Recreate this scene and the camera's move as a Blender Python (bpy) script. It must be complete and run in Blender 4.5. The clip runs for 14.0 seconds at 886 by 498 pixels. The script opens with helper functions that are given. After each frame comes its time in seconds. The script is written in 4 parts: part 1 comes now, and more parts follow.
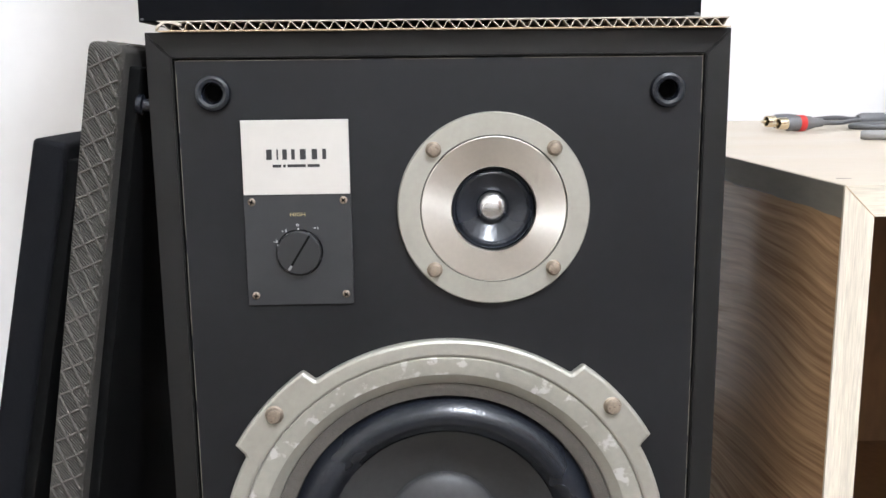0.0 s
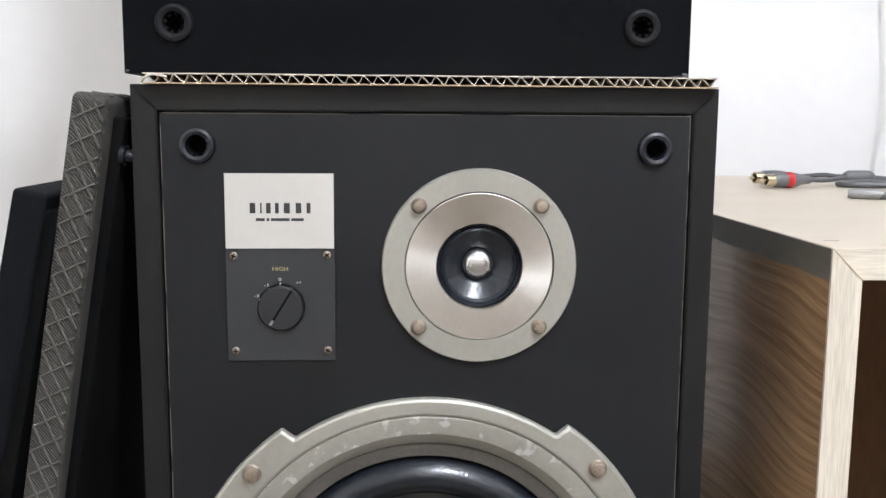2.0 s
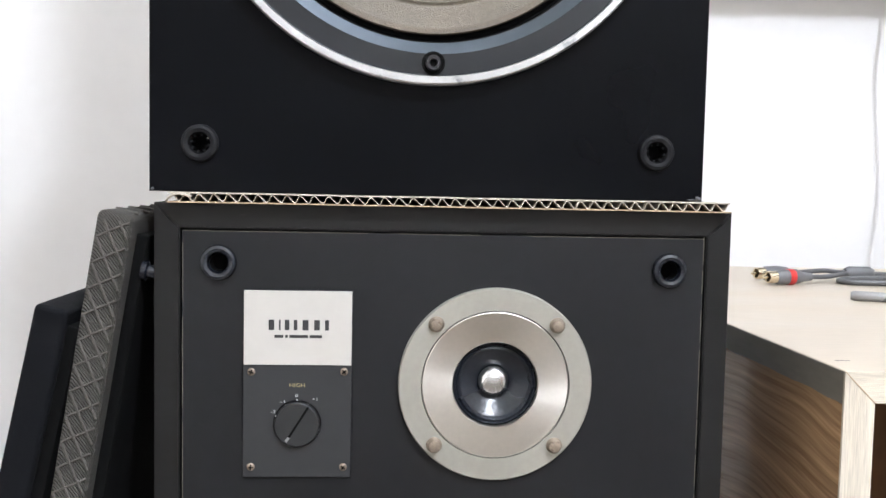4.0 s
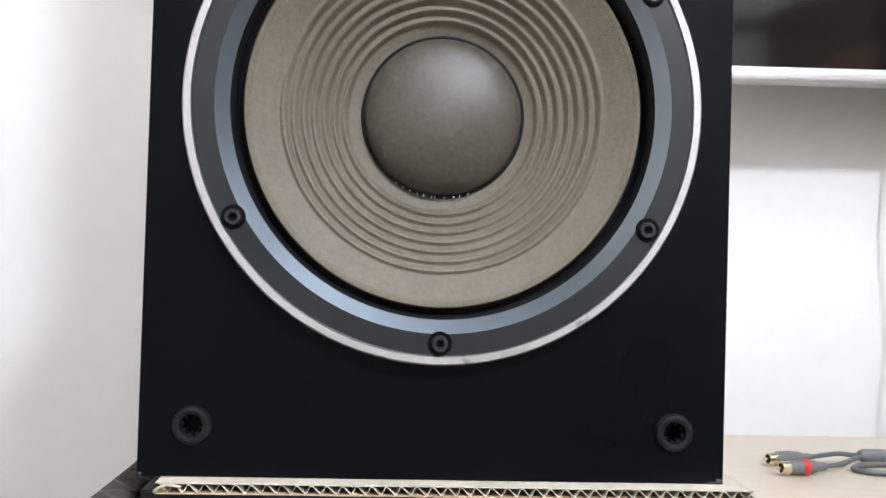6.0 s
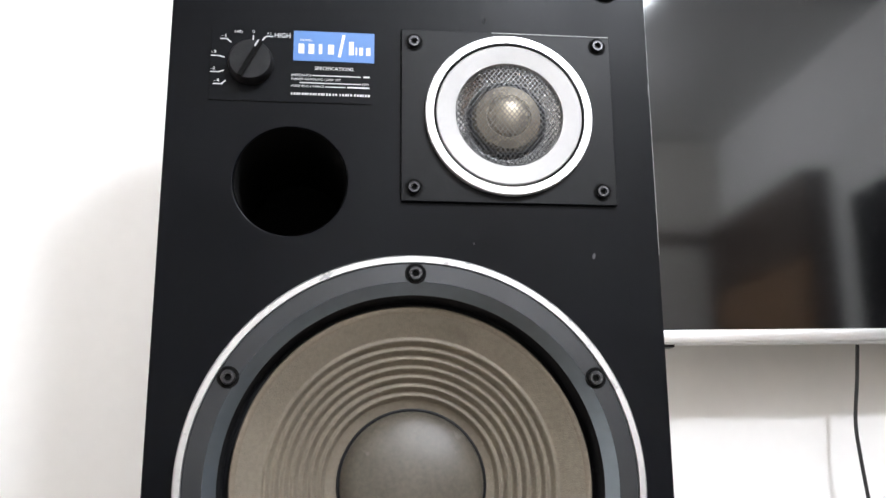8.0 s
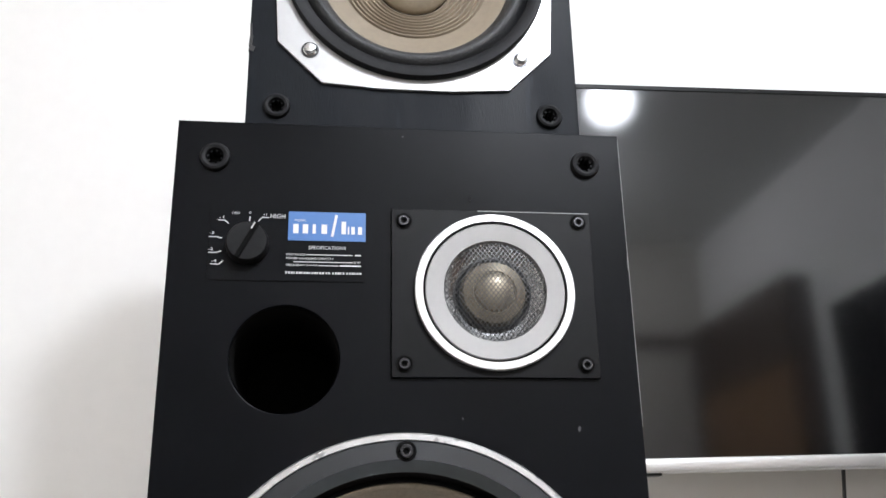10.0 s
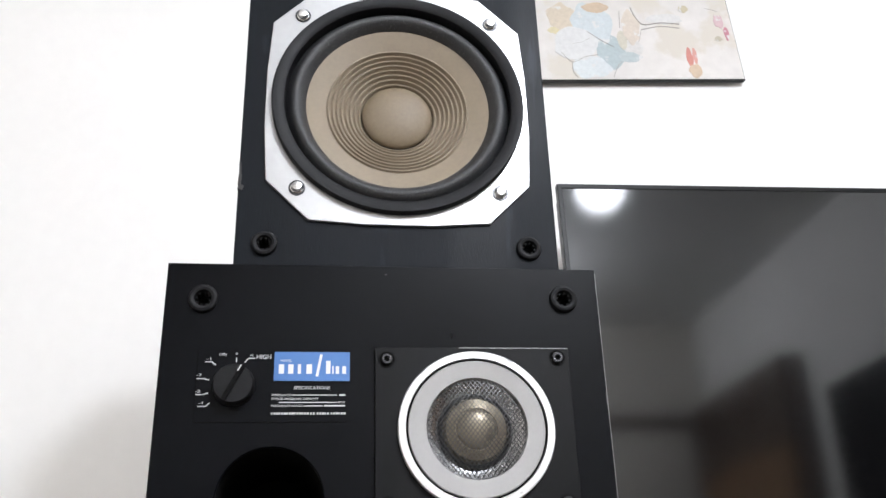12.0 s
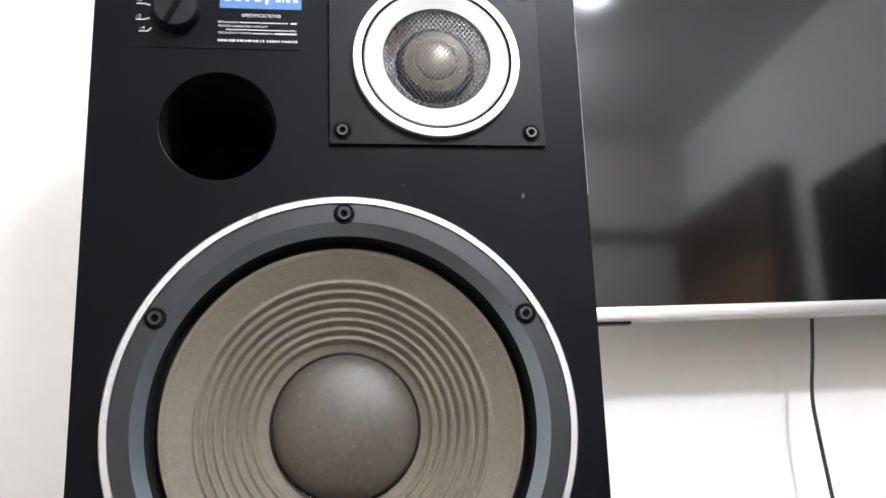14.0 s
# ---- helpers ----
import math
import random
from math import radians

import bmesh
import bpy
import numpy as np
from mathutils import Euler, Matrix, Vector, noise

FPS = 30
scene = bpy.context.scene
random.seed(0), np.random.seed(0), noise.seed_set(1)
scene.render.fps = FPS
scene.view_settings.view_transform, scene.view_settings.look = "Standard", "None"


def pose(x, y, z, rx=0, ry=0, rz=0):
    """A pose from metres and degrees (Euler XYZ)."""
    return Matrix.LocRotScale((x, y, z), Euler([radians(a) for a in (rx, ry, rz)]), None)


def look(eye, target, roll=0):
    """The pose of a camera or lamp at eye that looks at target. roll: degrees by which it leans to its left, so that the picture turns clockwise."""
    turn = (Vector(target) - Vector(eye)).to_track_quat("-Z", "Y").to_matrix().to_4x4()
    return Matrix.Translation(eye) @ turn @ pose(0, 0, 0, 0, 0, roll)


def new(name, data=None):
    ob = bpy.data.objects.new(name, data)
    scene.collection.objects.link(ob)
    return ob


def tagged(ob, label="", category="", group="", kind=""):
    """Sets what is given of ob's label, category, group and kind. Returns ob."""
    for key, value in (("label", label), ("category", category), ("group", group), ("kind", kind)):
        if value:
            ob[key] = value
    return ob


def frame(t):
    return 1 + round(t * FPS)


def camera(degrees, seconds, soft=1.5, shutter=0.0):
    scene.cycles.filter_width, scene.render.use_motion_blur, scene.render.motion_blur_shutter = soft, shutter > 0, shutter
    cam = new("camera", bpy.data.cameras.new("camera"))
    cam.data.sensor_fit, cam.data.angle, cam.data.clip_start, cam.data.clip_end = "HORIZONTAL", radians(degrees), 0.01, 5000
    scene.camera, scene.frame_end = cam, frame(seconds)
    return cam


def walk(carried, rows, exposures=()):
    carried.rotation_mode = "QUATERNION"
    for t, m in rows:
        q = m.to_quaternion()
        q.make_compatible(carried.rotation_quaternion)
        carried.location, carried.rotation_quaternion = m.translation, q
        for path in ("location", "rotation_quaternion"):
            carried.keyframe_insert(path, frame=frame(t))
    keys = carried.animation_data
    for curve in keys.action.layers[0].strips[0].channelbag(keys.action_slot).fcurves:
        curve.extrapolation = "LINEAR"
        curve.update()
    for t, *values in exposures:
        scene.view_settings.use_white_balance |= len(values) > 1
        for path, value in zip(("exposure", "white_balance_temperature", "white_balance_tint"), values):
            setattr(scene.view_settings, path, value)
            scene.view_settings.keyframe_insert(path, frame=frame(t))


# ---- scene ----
cam = camera(51.5, 14.0)
PATH = [
    (0, (-0.0260, -0.5763, 0.5925), (0.0595, 1.3872, 0.2219), -0.64),
    (0.5, (-0.0223, -0.5722, 0.6023), (0.0646, 1.3939, 0.2459), -0.40),
    (1, (-0.0248, -0.5714, 0.5996), (0.0764, 1.3996, 0.2756), 0.02),
    (1.5, (-0.0239, -0.5710, 0.6037), (0.0758, 1.4028, 0.2968), 0.24),
    (2, (-0.0227, -0.5677, 0.5988), (0.0871, 1.4103, 0.3241), 0.38),
    (2.2, (-0.0201, -0.5675, 0.5980), (0.0860, 1.4129, 0.3392), 0.32),
    (4.3, (-0.0432, -0.5697, 0.6538), (0.0849, 1.4232, 0.5456), 1.45),
    (4.5, (-0.0459, -0.5584, 0.6886), (0.0743, 1.4361, 0.6018), 1.84),
    (5, (-0.0512, -0.5344, 0.7284), (0.0709, 1.4615, 0.6903), 1.80),
    (5.5, (-0.0467, -0.5303, 0.7348), (0.0801, 1.4657, 0.7347), 1.72),
    (6, (-0.0457, -0.5370, 0.7519), (0.0832, 1.4584, 0.7932), 1.68),
    (6.5, (-0.0517, -0.5415, 0.7729), (0.1180, 1.4474, 0.8974), 1.40),
    (7, (-0.0599, -0.5622, 0.8032), (0.1295, 1.4160, 1.0280), 1.04),
    (7.5, (-0.0604, -0.5913, 0.8358), (0.1339, 1.3690, 1.1812), 0.47),
    (8, (-0.0582, -0.6080, 0.8605), (0.1512, 1.3269, 1.3212), -0.45),
    (8.2, (-0.0589, -0.6173, 0.8689), (0.1515, 1.3074, 1.3703), -0.54),
    (10.3, (-0.0650, -0.6580, 0.9223), (0.1746, 1.2093, 1.5973), -1.21),
    (10.5, (-0.0613, -0.6670, 0.9325), (0.1705, 1.1961, 1.6217), -1.21),
    (11, (-0.0585, -0.6709, 0.9455), (0.1779, 1.1758, 1.6761), -1.36),
    (11.5, (-0.0571, -0.6720, 0.9467), (0.1838, 1.1612, 1.7092), -1.57),
    (12, (-0.0560, -0.6845, 0.9499), (0.1842, 1.1310, 1.7538), -1.94),
    (12.5, (-0.0515, -0.6633, 0.9194), (0.1942, 1.1590, 1.7060), -2.07),
    (13, (-0.0369, -0.6227, 0.8687), (0.2144, 1.2543, 1.5120), -1.99),
    (13.5, (-0.0341, -0.6084, 0.8427), (0.2150, 1.2960, 1.4007), -2.19),
    (14, (-0.0266, -0.6024, 0.8117), (0.2354, 1.3204, 1.2958), -2.08),
]
EXPOSURES = [(0.0, 0.62, 6290, 10), (0.5, 0.48, 6290, 10), (1.5, 0.4, 6290, 10), (2.2, 0.38, 6290, 10), (4.5, 0.75, 6240, 10), (5.0, 0.95, 6240, 10), (5.5, 0.72, 6240, 10), (6.0, 0.4, 6300, 10), (6.5, 0.1, 6300, 10), (7.0, 0.2, 6500, 10), (7.5, 0.42, 6500, 10), (8.0, 0.5, 6500, 10), (10.5, 0.03, 6500, 10), (12.0, 0.05, 6500, 10), (12.5, 0.08, 6500, 10), (13.0, 0.05, 6500, 10), (13.5, 0.48, 6500, 10), (14.0, 0.52, 6500, 10)]
walk(cam, [(t, look(eye, target, roll)) for t, eye, target, roll in PATH], EXPOSURES)

# ---- light: ceiling lamps in a closed white room ----
world = bpy.data.worlds.new("room_air")
world.use_nodes = True
world.node_tree.nodes["Background"].inputs["Color"].default_value = (0.9, 0.95, 1.0, 1)
world.node_tree.nodes["Background"].inputs["Strength"].default_value = 0.0
scene.world = world
LAMPS = ((0.885, -0.46, 12.0, 0.11), (0.64, -1.62, 148.0, 0.12))
for lx, ly, watts, radius in LAMPS:
    bulb = bpy.data.lights.new("ceiling_lamp", "POINT")
    bulb.shadow_soft_size, bulb.energy, bulb.color = radius * 0.8, watts, (0.868, 0.918, 1.0)
    new("ceiling_lamp", bulb).matrix_world = Matrix.Translation((lx, ly, 2.53 - radius * 0.8))


def link_mesh(name, bm, material, parent=None, label="", smooth=True):
    bmesh.ops.recalc_face_normals(bm, faces=bm.faces)
    for f in bm.faces:
        f.smooth = smooth
    for e in bm.edges:
        if len(e.link_faces) == 2:
            turn, (a, b) = e.calc_face_angle(0), sorted(f.calc_area() for f in e.link_faces)
            if turn > radians(34) or (turn > radians(8) and b > 12 * a):
                e.smooth = False
    me = bpy.data.meshes.new(name)
    bm.to_mesh(me)
    bm.free()
    me.materials.append(material)
    ob = new(name, me)
    ob.parent = parent
    return tagged(ob, label)


def part(name, bm, material, parent, label=""):
    """One mesh object under a thing or under a part; its mesh is in the thing's own space."""
    return link_mesh(name, bm, material, parent, label)


def thing(name, label, category, group="", m=None):
    ob = new(name)
    ob.empty_display_size = 0.05
    if m is not None:
        ob.matrix_basis = m
    return tagged(ob, label, category, group)


def moved(bm, m):
    bmesh.ops.transform(bm, matrix=m, verts=bm.verts)
    return bm


def box(x0, x1, y0, y1, z0, z1, bevel=0.0, seg=2):
    bm = bmesh.new()
    bmesh.ops.create_cube(bm, size=1)
    moved(bm, Matrix.Translation(((x0 + x1) / 2, (y0 + y1) / 2, (z0 + z1) / 2)) @ Matrix.Diagonal((x1 - x0, y1 - y0, z1 - z0, 1)))
    if bevel:
        bmesh.ops.bevel(bm, geom=bm.edges[:], offset=bevel, segments=seg, affect="EDGES", profile=0.5)
    return bm


def prism(pts, y0, y1):
    """An upright outline (x, z) swept from y0 to y1."""
    bm = bmesh.new()
    a = [bm.verts.new((x, y0, z)) for x, z in pts]
    b = [bm.verts.new((x, y1, z)) for x, z in pts]
    bm.faces.new(a), bm.faces.new(b)
    for i in range(len(pts)):
        bm.faces.new((a[i - 1], a[i], b[i], b[i - 1]))
    return bm


def shell(x0, x1, y0, y1, z0, z1, t):
    """A box open at its front (y0), with walls t thick."""
    bm = bmesh.new()
    o = [bm.verts.new((x, y, z)) for y in (y0, y1) for x, z in ((x0, z0), (x1, z0), (x1, z1), (x0, z1))]
    i = [bm.verts.new((x, y, z)) for y in (y0, y1 - t) for x, z in ((x0 + t, z0 + t), (x1 - t, z0 + t), (x1 - t, z1 - t), (x0 + t, z1 - t))]
    for k in range(4):
        n = (k + 1) % 4
        bm.faces.new((o[k], o[n], o[n + 4], o[k + 4]))
        bm.faces.new((i[k], i[n], i[n + 4], i[k + 4]))
        bm.faces.new((o[k], o[n], i[n], i[k]))
    bm.faces.new(o[4:]), bm.faces.new(i[4:])
    return bm


def lathe(profile, cx, cz, y, n=96, closed=False):
    """Turns (radius, depth) points round an axis that points at the viewer; depth 0 lies at y and grows inwards."""
    bm = bmesh.new()
    rings = []
    for r, d in profile:
        if r < 1e-6:
            rings.append([bm.verts.new((cx, y + d, cz))])
        else:
            rings.append([bm.verts.new((cx + r * math.cos(2 * math.pi * k / n), y + d, cz + r * math.sin(2 * math.pi * k / n))) for k in range(n)])
    pairs = list(zip(rings, rings[1:])) + ([(rings[-1], rings[0])] if closed else [])
    for a, b in pairs:
        for k in range(n):
            q = [a[k % len(a)], a[(k + 1) % len(a)], b[(k + 1) % len(b)], b[k % len(b)]]
            q = list(dict.fromkeys(q))
            if len(q) > 2:
                bm.faces.new(q)
    return bm


def circle(cx, cz, r, n=96):
    return [(cx + r * math.cos(2 * math.pi * k / n), cz + r * math.sin(2 * math.pi * k / n)) for k in range(n)]


def evaluated(data):
    """A bmesh of what a curve or a text makes."""
    ob = bpy.data.objects.new("scratch", data)
    scene.collection.objects.link(ob)
    dg = bpy.context.evaluated_depsgraph_get()
    me = bpy.data.meshes.new_from_object(ob.evaluated_get(dg))
    bm = bmesh.new()
    bm.from_mesh(me)
    bpy.data.objects.remove(ob)
    bpy.data.meshes.remove(me)
    return bm


def plate(outline, holes, y0, y1, bevel=0.0):
    """A flat plate with holes, facing the viewer, between y0 (front) and y1."""
    cu = bpy.data.curves.new("scratch", "CURVE")
    cu.dimensions, cu.fill_mode = "2D", "BOTH"
    cu.extrude, cu.bevel_depth, cu.bevel_resolution = (y1 - y0) / 2 - bevel, bevel, 2
    cu.offset = -bevel
    for pts in (outline, *holes):
        sp = cu.splines.new("POLY")
        sp.points.add(len(pts) - 1)
        for p, (x, z) in zip(sp.points, pts):
            p.co = (x, z, 0, 1)
        sp.use_cyclic_u = True
    bm = evaluated(cu)
    bpy.data.curves.remove(cu)
    bmesh.ops.remove_doubles(bm, verts=bm.verts, dist=1e-6)
    bm.normal_update()
    for e in bm.edges:
        if len({abs(f.normal.z) > 0.99 for f in e.link_faces}) > 1:
            e.smooth = False
    return moved(bm, Matrix.Translation((0, (y0 + y1) / 2, 0)) @ pose(0, 0, 0, 90))


def lettering(words, x, z, y, width, height=0.0, left=False, thick=0.0002):
    """Words in raised print, facing the viewer, width metres wide (height: the capitals' height)."""
    cu = bpy.data.curves.new("scratch", "FONT")
    cu.body, cu.size, cu.extrude, cu.resolution_u = words, 1.0, 0.0, 2
    bm = evaluated(cu)
    bpy.data.curves.remove(cu)
    xs = [v.co.x for v in bm.verts]
    ys = [v.co.y for v in bm.verts]
    sx = width / (max(xs) - min(xs))
    sy = height / (max(ys) - min(ys)) if height else sx
    x0 = min(xs) if left else (min(xs) + max(xs)) / 2
    y0 = (min(ys) + max(ys)) / 2
    moved(bm, Matrix.Translation((x, y - thick, z)) @ pose(0, 0, 0, 90) @ Matrix.Diagonal((sx, sy, 1, 1)) @ Matrix.Translation((-x0, -y0, 0)))
    return bm


def merged(*bms):
    out = bmesh.new()
    for bm in bms:
        me = bpy.data.meshes.new("scratch")
        bm.to_mesh(me)
        bm.free()
        out.from_mesh(me)
        bpy.data.meshes.remove(me)
    return out


def bars(rects, y, thick=0.0002):
    """Flat printed bars: (x0, x1, z0, z1)."""
    return merged(*(box(x0, x1, y - thick, y + 0.0003, z0, z1) for x0, x1, z0, z1 in rects))


def tube(points, radius, n=10, steps=14):
    """A smooth round cable through the points."""
    p = [Vector(q) for q in points]
    p = [2 * p[0] - p[1]] + p + [2 * p[-1] - p[-2]]
    path = []
    for i in range(1, len(p) - 2):
        for s in range(steps):
            t = s / steps
            path.append(0.5 * ((2 * p[i]) + (p[i + 1] - p[i - 1]) * t + (2 * p[i - 1] - 5 * p[i] + 4 * p[i + 1] - p[i + 2]) * t * t + (3 * p[i] - p[i - 1] - 3 * p[i + 1] + p[i + 2]) * t ** 3))
    path.append(p[-2])
    bm = bmesh.new()
    rings = []
    for i, c in enumerate(path):
        d = (path[min(i + 1, len(path) - 1)] - path[max(i - 1, 0)]).normalized()
        u = d.orthogonal() if not rings else (u - d * u.dot(d))
        u = u.normalized()
        w = d.cross(u)
        rings.append([bm.verts.new(c + radius * (math.cos(2 * math.pi * k / n) * u + math.sin(2 * math.pi * k / n) * w)) for k in range(n)])
    for a, b in zip(rings, rings[1:]):
        for k in range(n):
            bm.faces.new((a[k], a[(k + 1) % n], b[(k + 1) % n], b[k]))
    bm.faces.new(rings[0]), bm.faces.new(rings[-1])
    return bm


# ---- materials ----
def mat(name, colour, rough=0.5, metal=0.0, vary=0.15, scale=40.0, bump=0.0, bump_scale=400.0, spots=None, stretch=(1, 1, 1), rough_vary=0.08, coat=0.0, aniso=0.0, spec=0.5):
    """A surface with colour variation at two scales, uneven gloss and fine relief. spots: (colour, threshold, scale) of wear."""
    m = bpy.data.materials.new(name)
    m.use_nodes = True
    nt = m.node_tree
    bsdf = nt.nodes["Principled BSDF"]
    tc = nt.nodes.new("ShaderNodeTexCoord")
    mp = nt.nodes.new("ShaderNodeMapping")
    mp.inputs["Scale"].default_value = stretch
    nt.links.new(tc.outputs["Object"], mp.inputs["Vector"])

    def noise_node(s, detail=4.0):
        nn = nt.nodes.new("ShaderNodeTexNoise")
        nn.inputs["Scale"].default_value, nn.inputs["Detail"].default_value = s, detail
        nt.links.new(mp.outputs["Vector"], nn.inputs["Vector"])
        return nn

    big, fine = noise_node(scale / 6), noise_node(scale * 3)
    add = nt.nodes.new("ShaderNodeMath")
    add.operation = "ADD"
    nt.links.new(big.outputs["Fac"], add.inputs[0]), nt.links.new(fine.outputs["Fac"], add.inputs[1])
    ramp = nt.nodes.new("ShaderNodeMapRange")
    ramp.inputs["From Min"].default_value, ramp.inputs["From Max"].default_value = 0.6, 1.4
    ramp.inputs["To Min"].default_value, ramp.inputs["To Max"].default_value = 1 - vary, 1 + vary
    nt.links.new(add.outputs[0], ramp.inputs["Value"])
    mul = nt.nodes.new("ShaderNodeVectorMath")
    mul.operation = "SCALE"
    mul.inputs[0].default_value = colour
    nt.links.new(ramp.outputs[0], mul.inputs["Scale"])
    last = mul.outputs[0]
    if spots:
        sn = noise_node(spots[2], 6.0)
        sr = nt.nodes.new("ShaderNodeMapRange")
        sr.inputs["From Min"].default_value, sr.inputs["From Max"].default_value = spots[1], spots[1] + 0.06
        nt.links.new(sn.outputs["Fac"], sr.inputs["Value"])
        mix = nt.nodes.new("ShaderNodeMix")
        mix.data_type = "RGBA"
        nt.links.new(sr.outputs[0], mix.inputs["Factor"])
        nt.links.new(last, mix.inputs["A"])
        mix.inputs["B"].default_value = (*spots[0], 1)
        last = mix.outputs["Result"]
    nt.links.new(last, bsdf.inputs["Base Color"])
    rr = nt.nodes.new("ShaderNodeMapRange")
    rr.inputs["From Min"].default_value, rr.inputs["From Max"].default_value = 0.3, 0.7
    rr.inputs["To Min"].default_value, rr.inputs["To Max"].default_value = max(0.02, rough - rough_vary), rough + rough_vary
    nt.links.new(big.outputs["Fac"], rr.inputs["Value"])
    nt.links.new(rr.outputs[0], bsdf.inputs["Roughness"])
    bsdf.inputs["Metallic"].default_value = metal
    bsdf.inputs["Coat Weight"].default_value = coat
    bsdf.inputs["Specular IOR Level"].default_value = spec
    bsdf.inputs["Anisotropic"].default_value = aniso
    if bump:
        bn = noise_node(bump_scale, 3.0)
        bp = nt.nodes.new("ShaderNodeBump")
        bp.inputs["Strength"].default_value, bp.inputs["Distance"].default_value = bump, 0.001
        nt.links.new(bn.outputs["Fac"], bp.inputs["Height"])
        nt.links.new(bp.outputs[0], bsdf.inputs["Normal"])
    return m


def wood(name, dark, light, rough=0.45):
    """Veneer with long, wavy, slanting streaks and fine pores."""
    m = mat(name, light, rough, vary=0.1, bump=0.10, bump_scale=300)
    nt = m.node_tree
    bsdf = nt.nodes["Principled BSDF"]
    tc = nt.nodes.new("ShaderNodeTexCoord")
    warp = nt.nodes.new("ShaderNodeTexNoise")
    warp.inputs["Scale"].default_value, warp.inputs["Detail"].default_value = 5.0, 1.0
    nt.links.new(tc.outputs["Object"], warp.inputs["Vector"])
    shift = nt.nodes.new("ShaderNodeVectorMath")
    shift.operation = "SCALE"
    shift.inputs["Scale"].default_value = 0.07
    nt.links.new(warp.outputs["Color"], shift.inputs[0])
    bent = nt.nodes.new("ShaderNodeVectorMath")
    bent.operation = "ADD"
    nt.links.new(tc.outputs["Object"], bent.inputs[0]), nt.links.new(shift.outputs[0], bent.inputs[1])
    facs = []
    for stretch, detail in (((3, 5, 170), 3.0), ((8, 14, 420), 4.0)):
        mp = nt.nodes.new("ShaderNodeMapping")
        mp.vector_type = "TEXTURE"
        mp.inputs["Rotation"].default_value = (radians(-2.0), 0, 0)
        mp.inputs["Scale"].default_value = [1 / k for k in stretch]
        nt.links.new(bent.outputs[0], mp.inputs["Vector"])
        nn = nt.nodes.new("ShaderNodeTexNoise")
        nn.inputs["Scale"].default_value, nn.inputs["Detail"].default_value = 1.0, detail
        nt.links.new(mp.outputs["Vector"], nn.inputs["Vector"])
        facs.append(nn.outputs["Fac"])
    both = nt.nodes.new("ShaderNodeMath")
    both.operation = "MULTIPLY_ADD"
    both.inputs[1].default_value = 0.6
    nt.links.new(facs[1], both.inputs[0]), nt.links.new(facs[0], both.inputs[2])
    span = nt.nodes.new("ShaderNodeMapRange")
    span.inputs["From Min"].default_value, span.inputs["From Max"].default_value = 0.60, 1.02
    nt.links.new(both.outputs[0], span.inputs["Value"])
    mix = nt.nodes.new("ShaderNodeMix")
    mix.data_type = "RGBA"
    nt.links.new(span.outputs[0], mix.inputs["Factor"])
    mix.inputs["A"].default_value, mix.inputs["B"].default_value = (*dark, 1), (*light, 1)
    nt.links.new(mix.outputs["Result"], bsdf.inputs["Base Color"])
    return m


VINYL_GREY = mat("dark_grey_vinyl", (0.0083, 0.0085, 0.0098), 0.46, vary=0.14, bump=0.08, bump_scale=900, spots=((0.020, 0.020, 0.020), 0.68, 14), spec=0.30)
VINYL_FRAME = mat("charcoal_vinyl", (0.0082, 0.0079, 0.0078), 0.42, vary=0.2, bump=0.06, bump_scale=700, stretch=(1, 1, 4), spots=((0.022, 0.021, 0.020), 0.70, 30), spec=0.30)
VINYL_BLACK = mat("black_vinyl", (0.0016, 0.0019, 0.0029), 0.34, vary=0.2, bump=0.08, bump_scale=1200, spots=((0.010, 0.010, 0.0115), 0.70, 9), spec=0.08)
WOOD_BLACK = mat("black_ash_vinyl", (0.0030, 0.0043, 0.0066), 0.48, vary=0.25, scale=60, bump=0.16, bump_scale=350, stretch=(3, 3, 0.35), spots=((0.016, 0.019, 0.025), 0.62, 16), spec=0.10)
WORN_EDGE = mat("worn_edge", (0.13, 0.115, 0.09), 0.7, vary=0.5, scale=120)
PLASTIC = mat("black_plastic", (0.018, 0.018, 0.020), 0.35, vary=0.2, bump=0.05, bump_scale=800)
RUBBER = mat("black_rubber", (0.009, 0.009, 0.010), 0.55, vary=0.25, scale=80, bump=0.2, bump_scale=500, spots=((0.022, 0.022, 0.022), 0.70, 60), spec=0.13)
GLOSS_RUBBER = mat("glossy_rubber", (0.009, 0.011, 0.016), 0.24, vary=0.2, bump=0.22, bump_scale=420)
# near-black that puts the shade of holes, gaps and grooves into the colour
HOLE = mat("shade_black", (0.003, 0.003, 0.003), 0.9, vary=0.2, spec=0.1)
ALU = mat("cast_aluminium", (0.44, 0.432, 0.380), 0.50, metal=0.6, vary=0.12, scale=60, bump=0.1, bump_scale=900, spots=((0.66, 0.66, 0.63), 0.575, 100))
ALU_FLAT = mat("painted_aluminium", (0.385, 0.373, 0.325), 0.46, metal=0.55, vary=0.07, scale=80, bump=0.05, bump_scale=1400)
BRUSHED = mat("brushed_aluminium", (0.62, 0.59, 0.54), 0.34, metal=1.0, vary=0.05, scale=120, aniso=0.85)
tangent = BRUSHED.node_tree.nodes.new("ShaderNodeTangent")
tangent.direction_type, tangent.axis = "RADIAL", "Y"
BRUSHED.node_tree.links.new(tangent.outputs[0], BRUSHED.node_tree.nodes["Principled BSDF"].inputs["Tangent"])
SILVER = mat("bright_silver", (0.56, 0.56, 0.565), 0.34, metal=0.85, vary=0.10, scale=60, spots=((0.30, 0.30, 0.31), 0.625, 85))
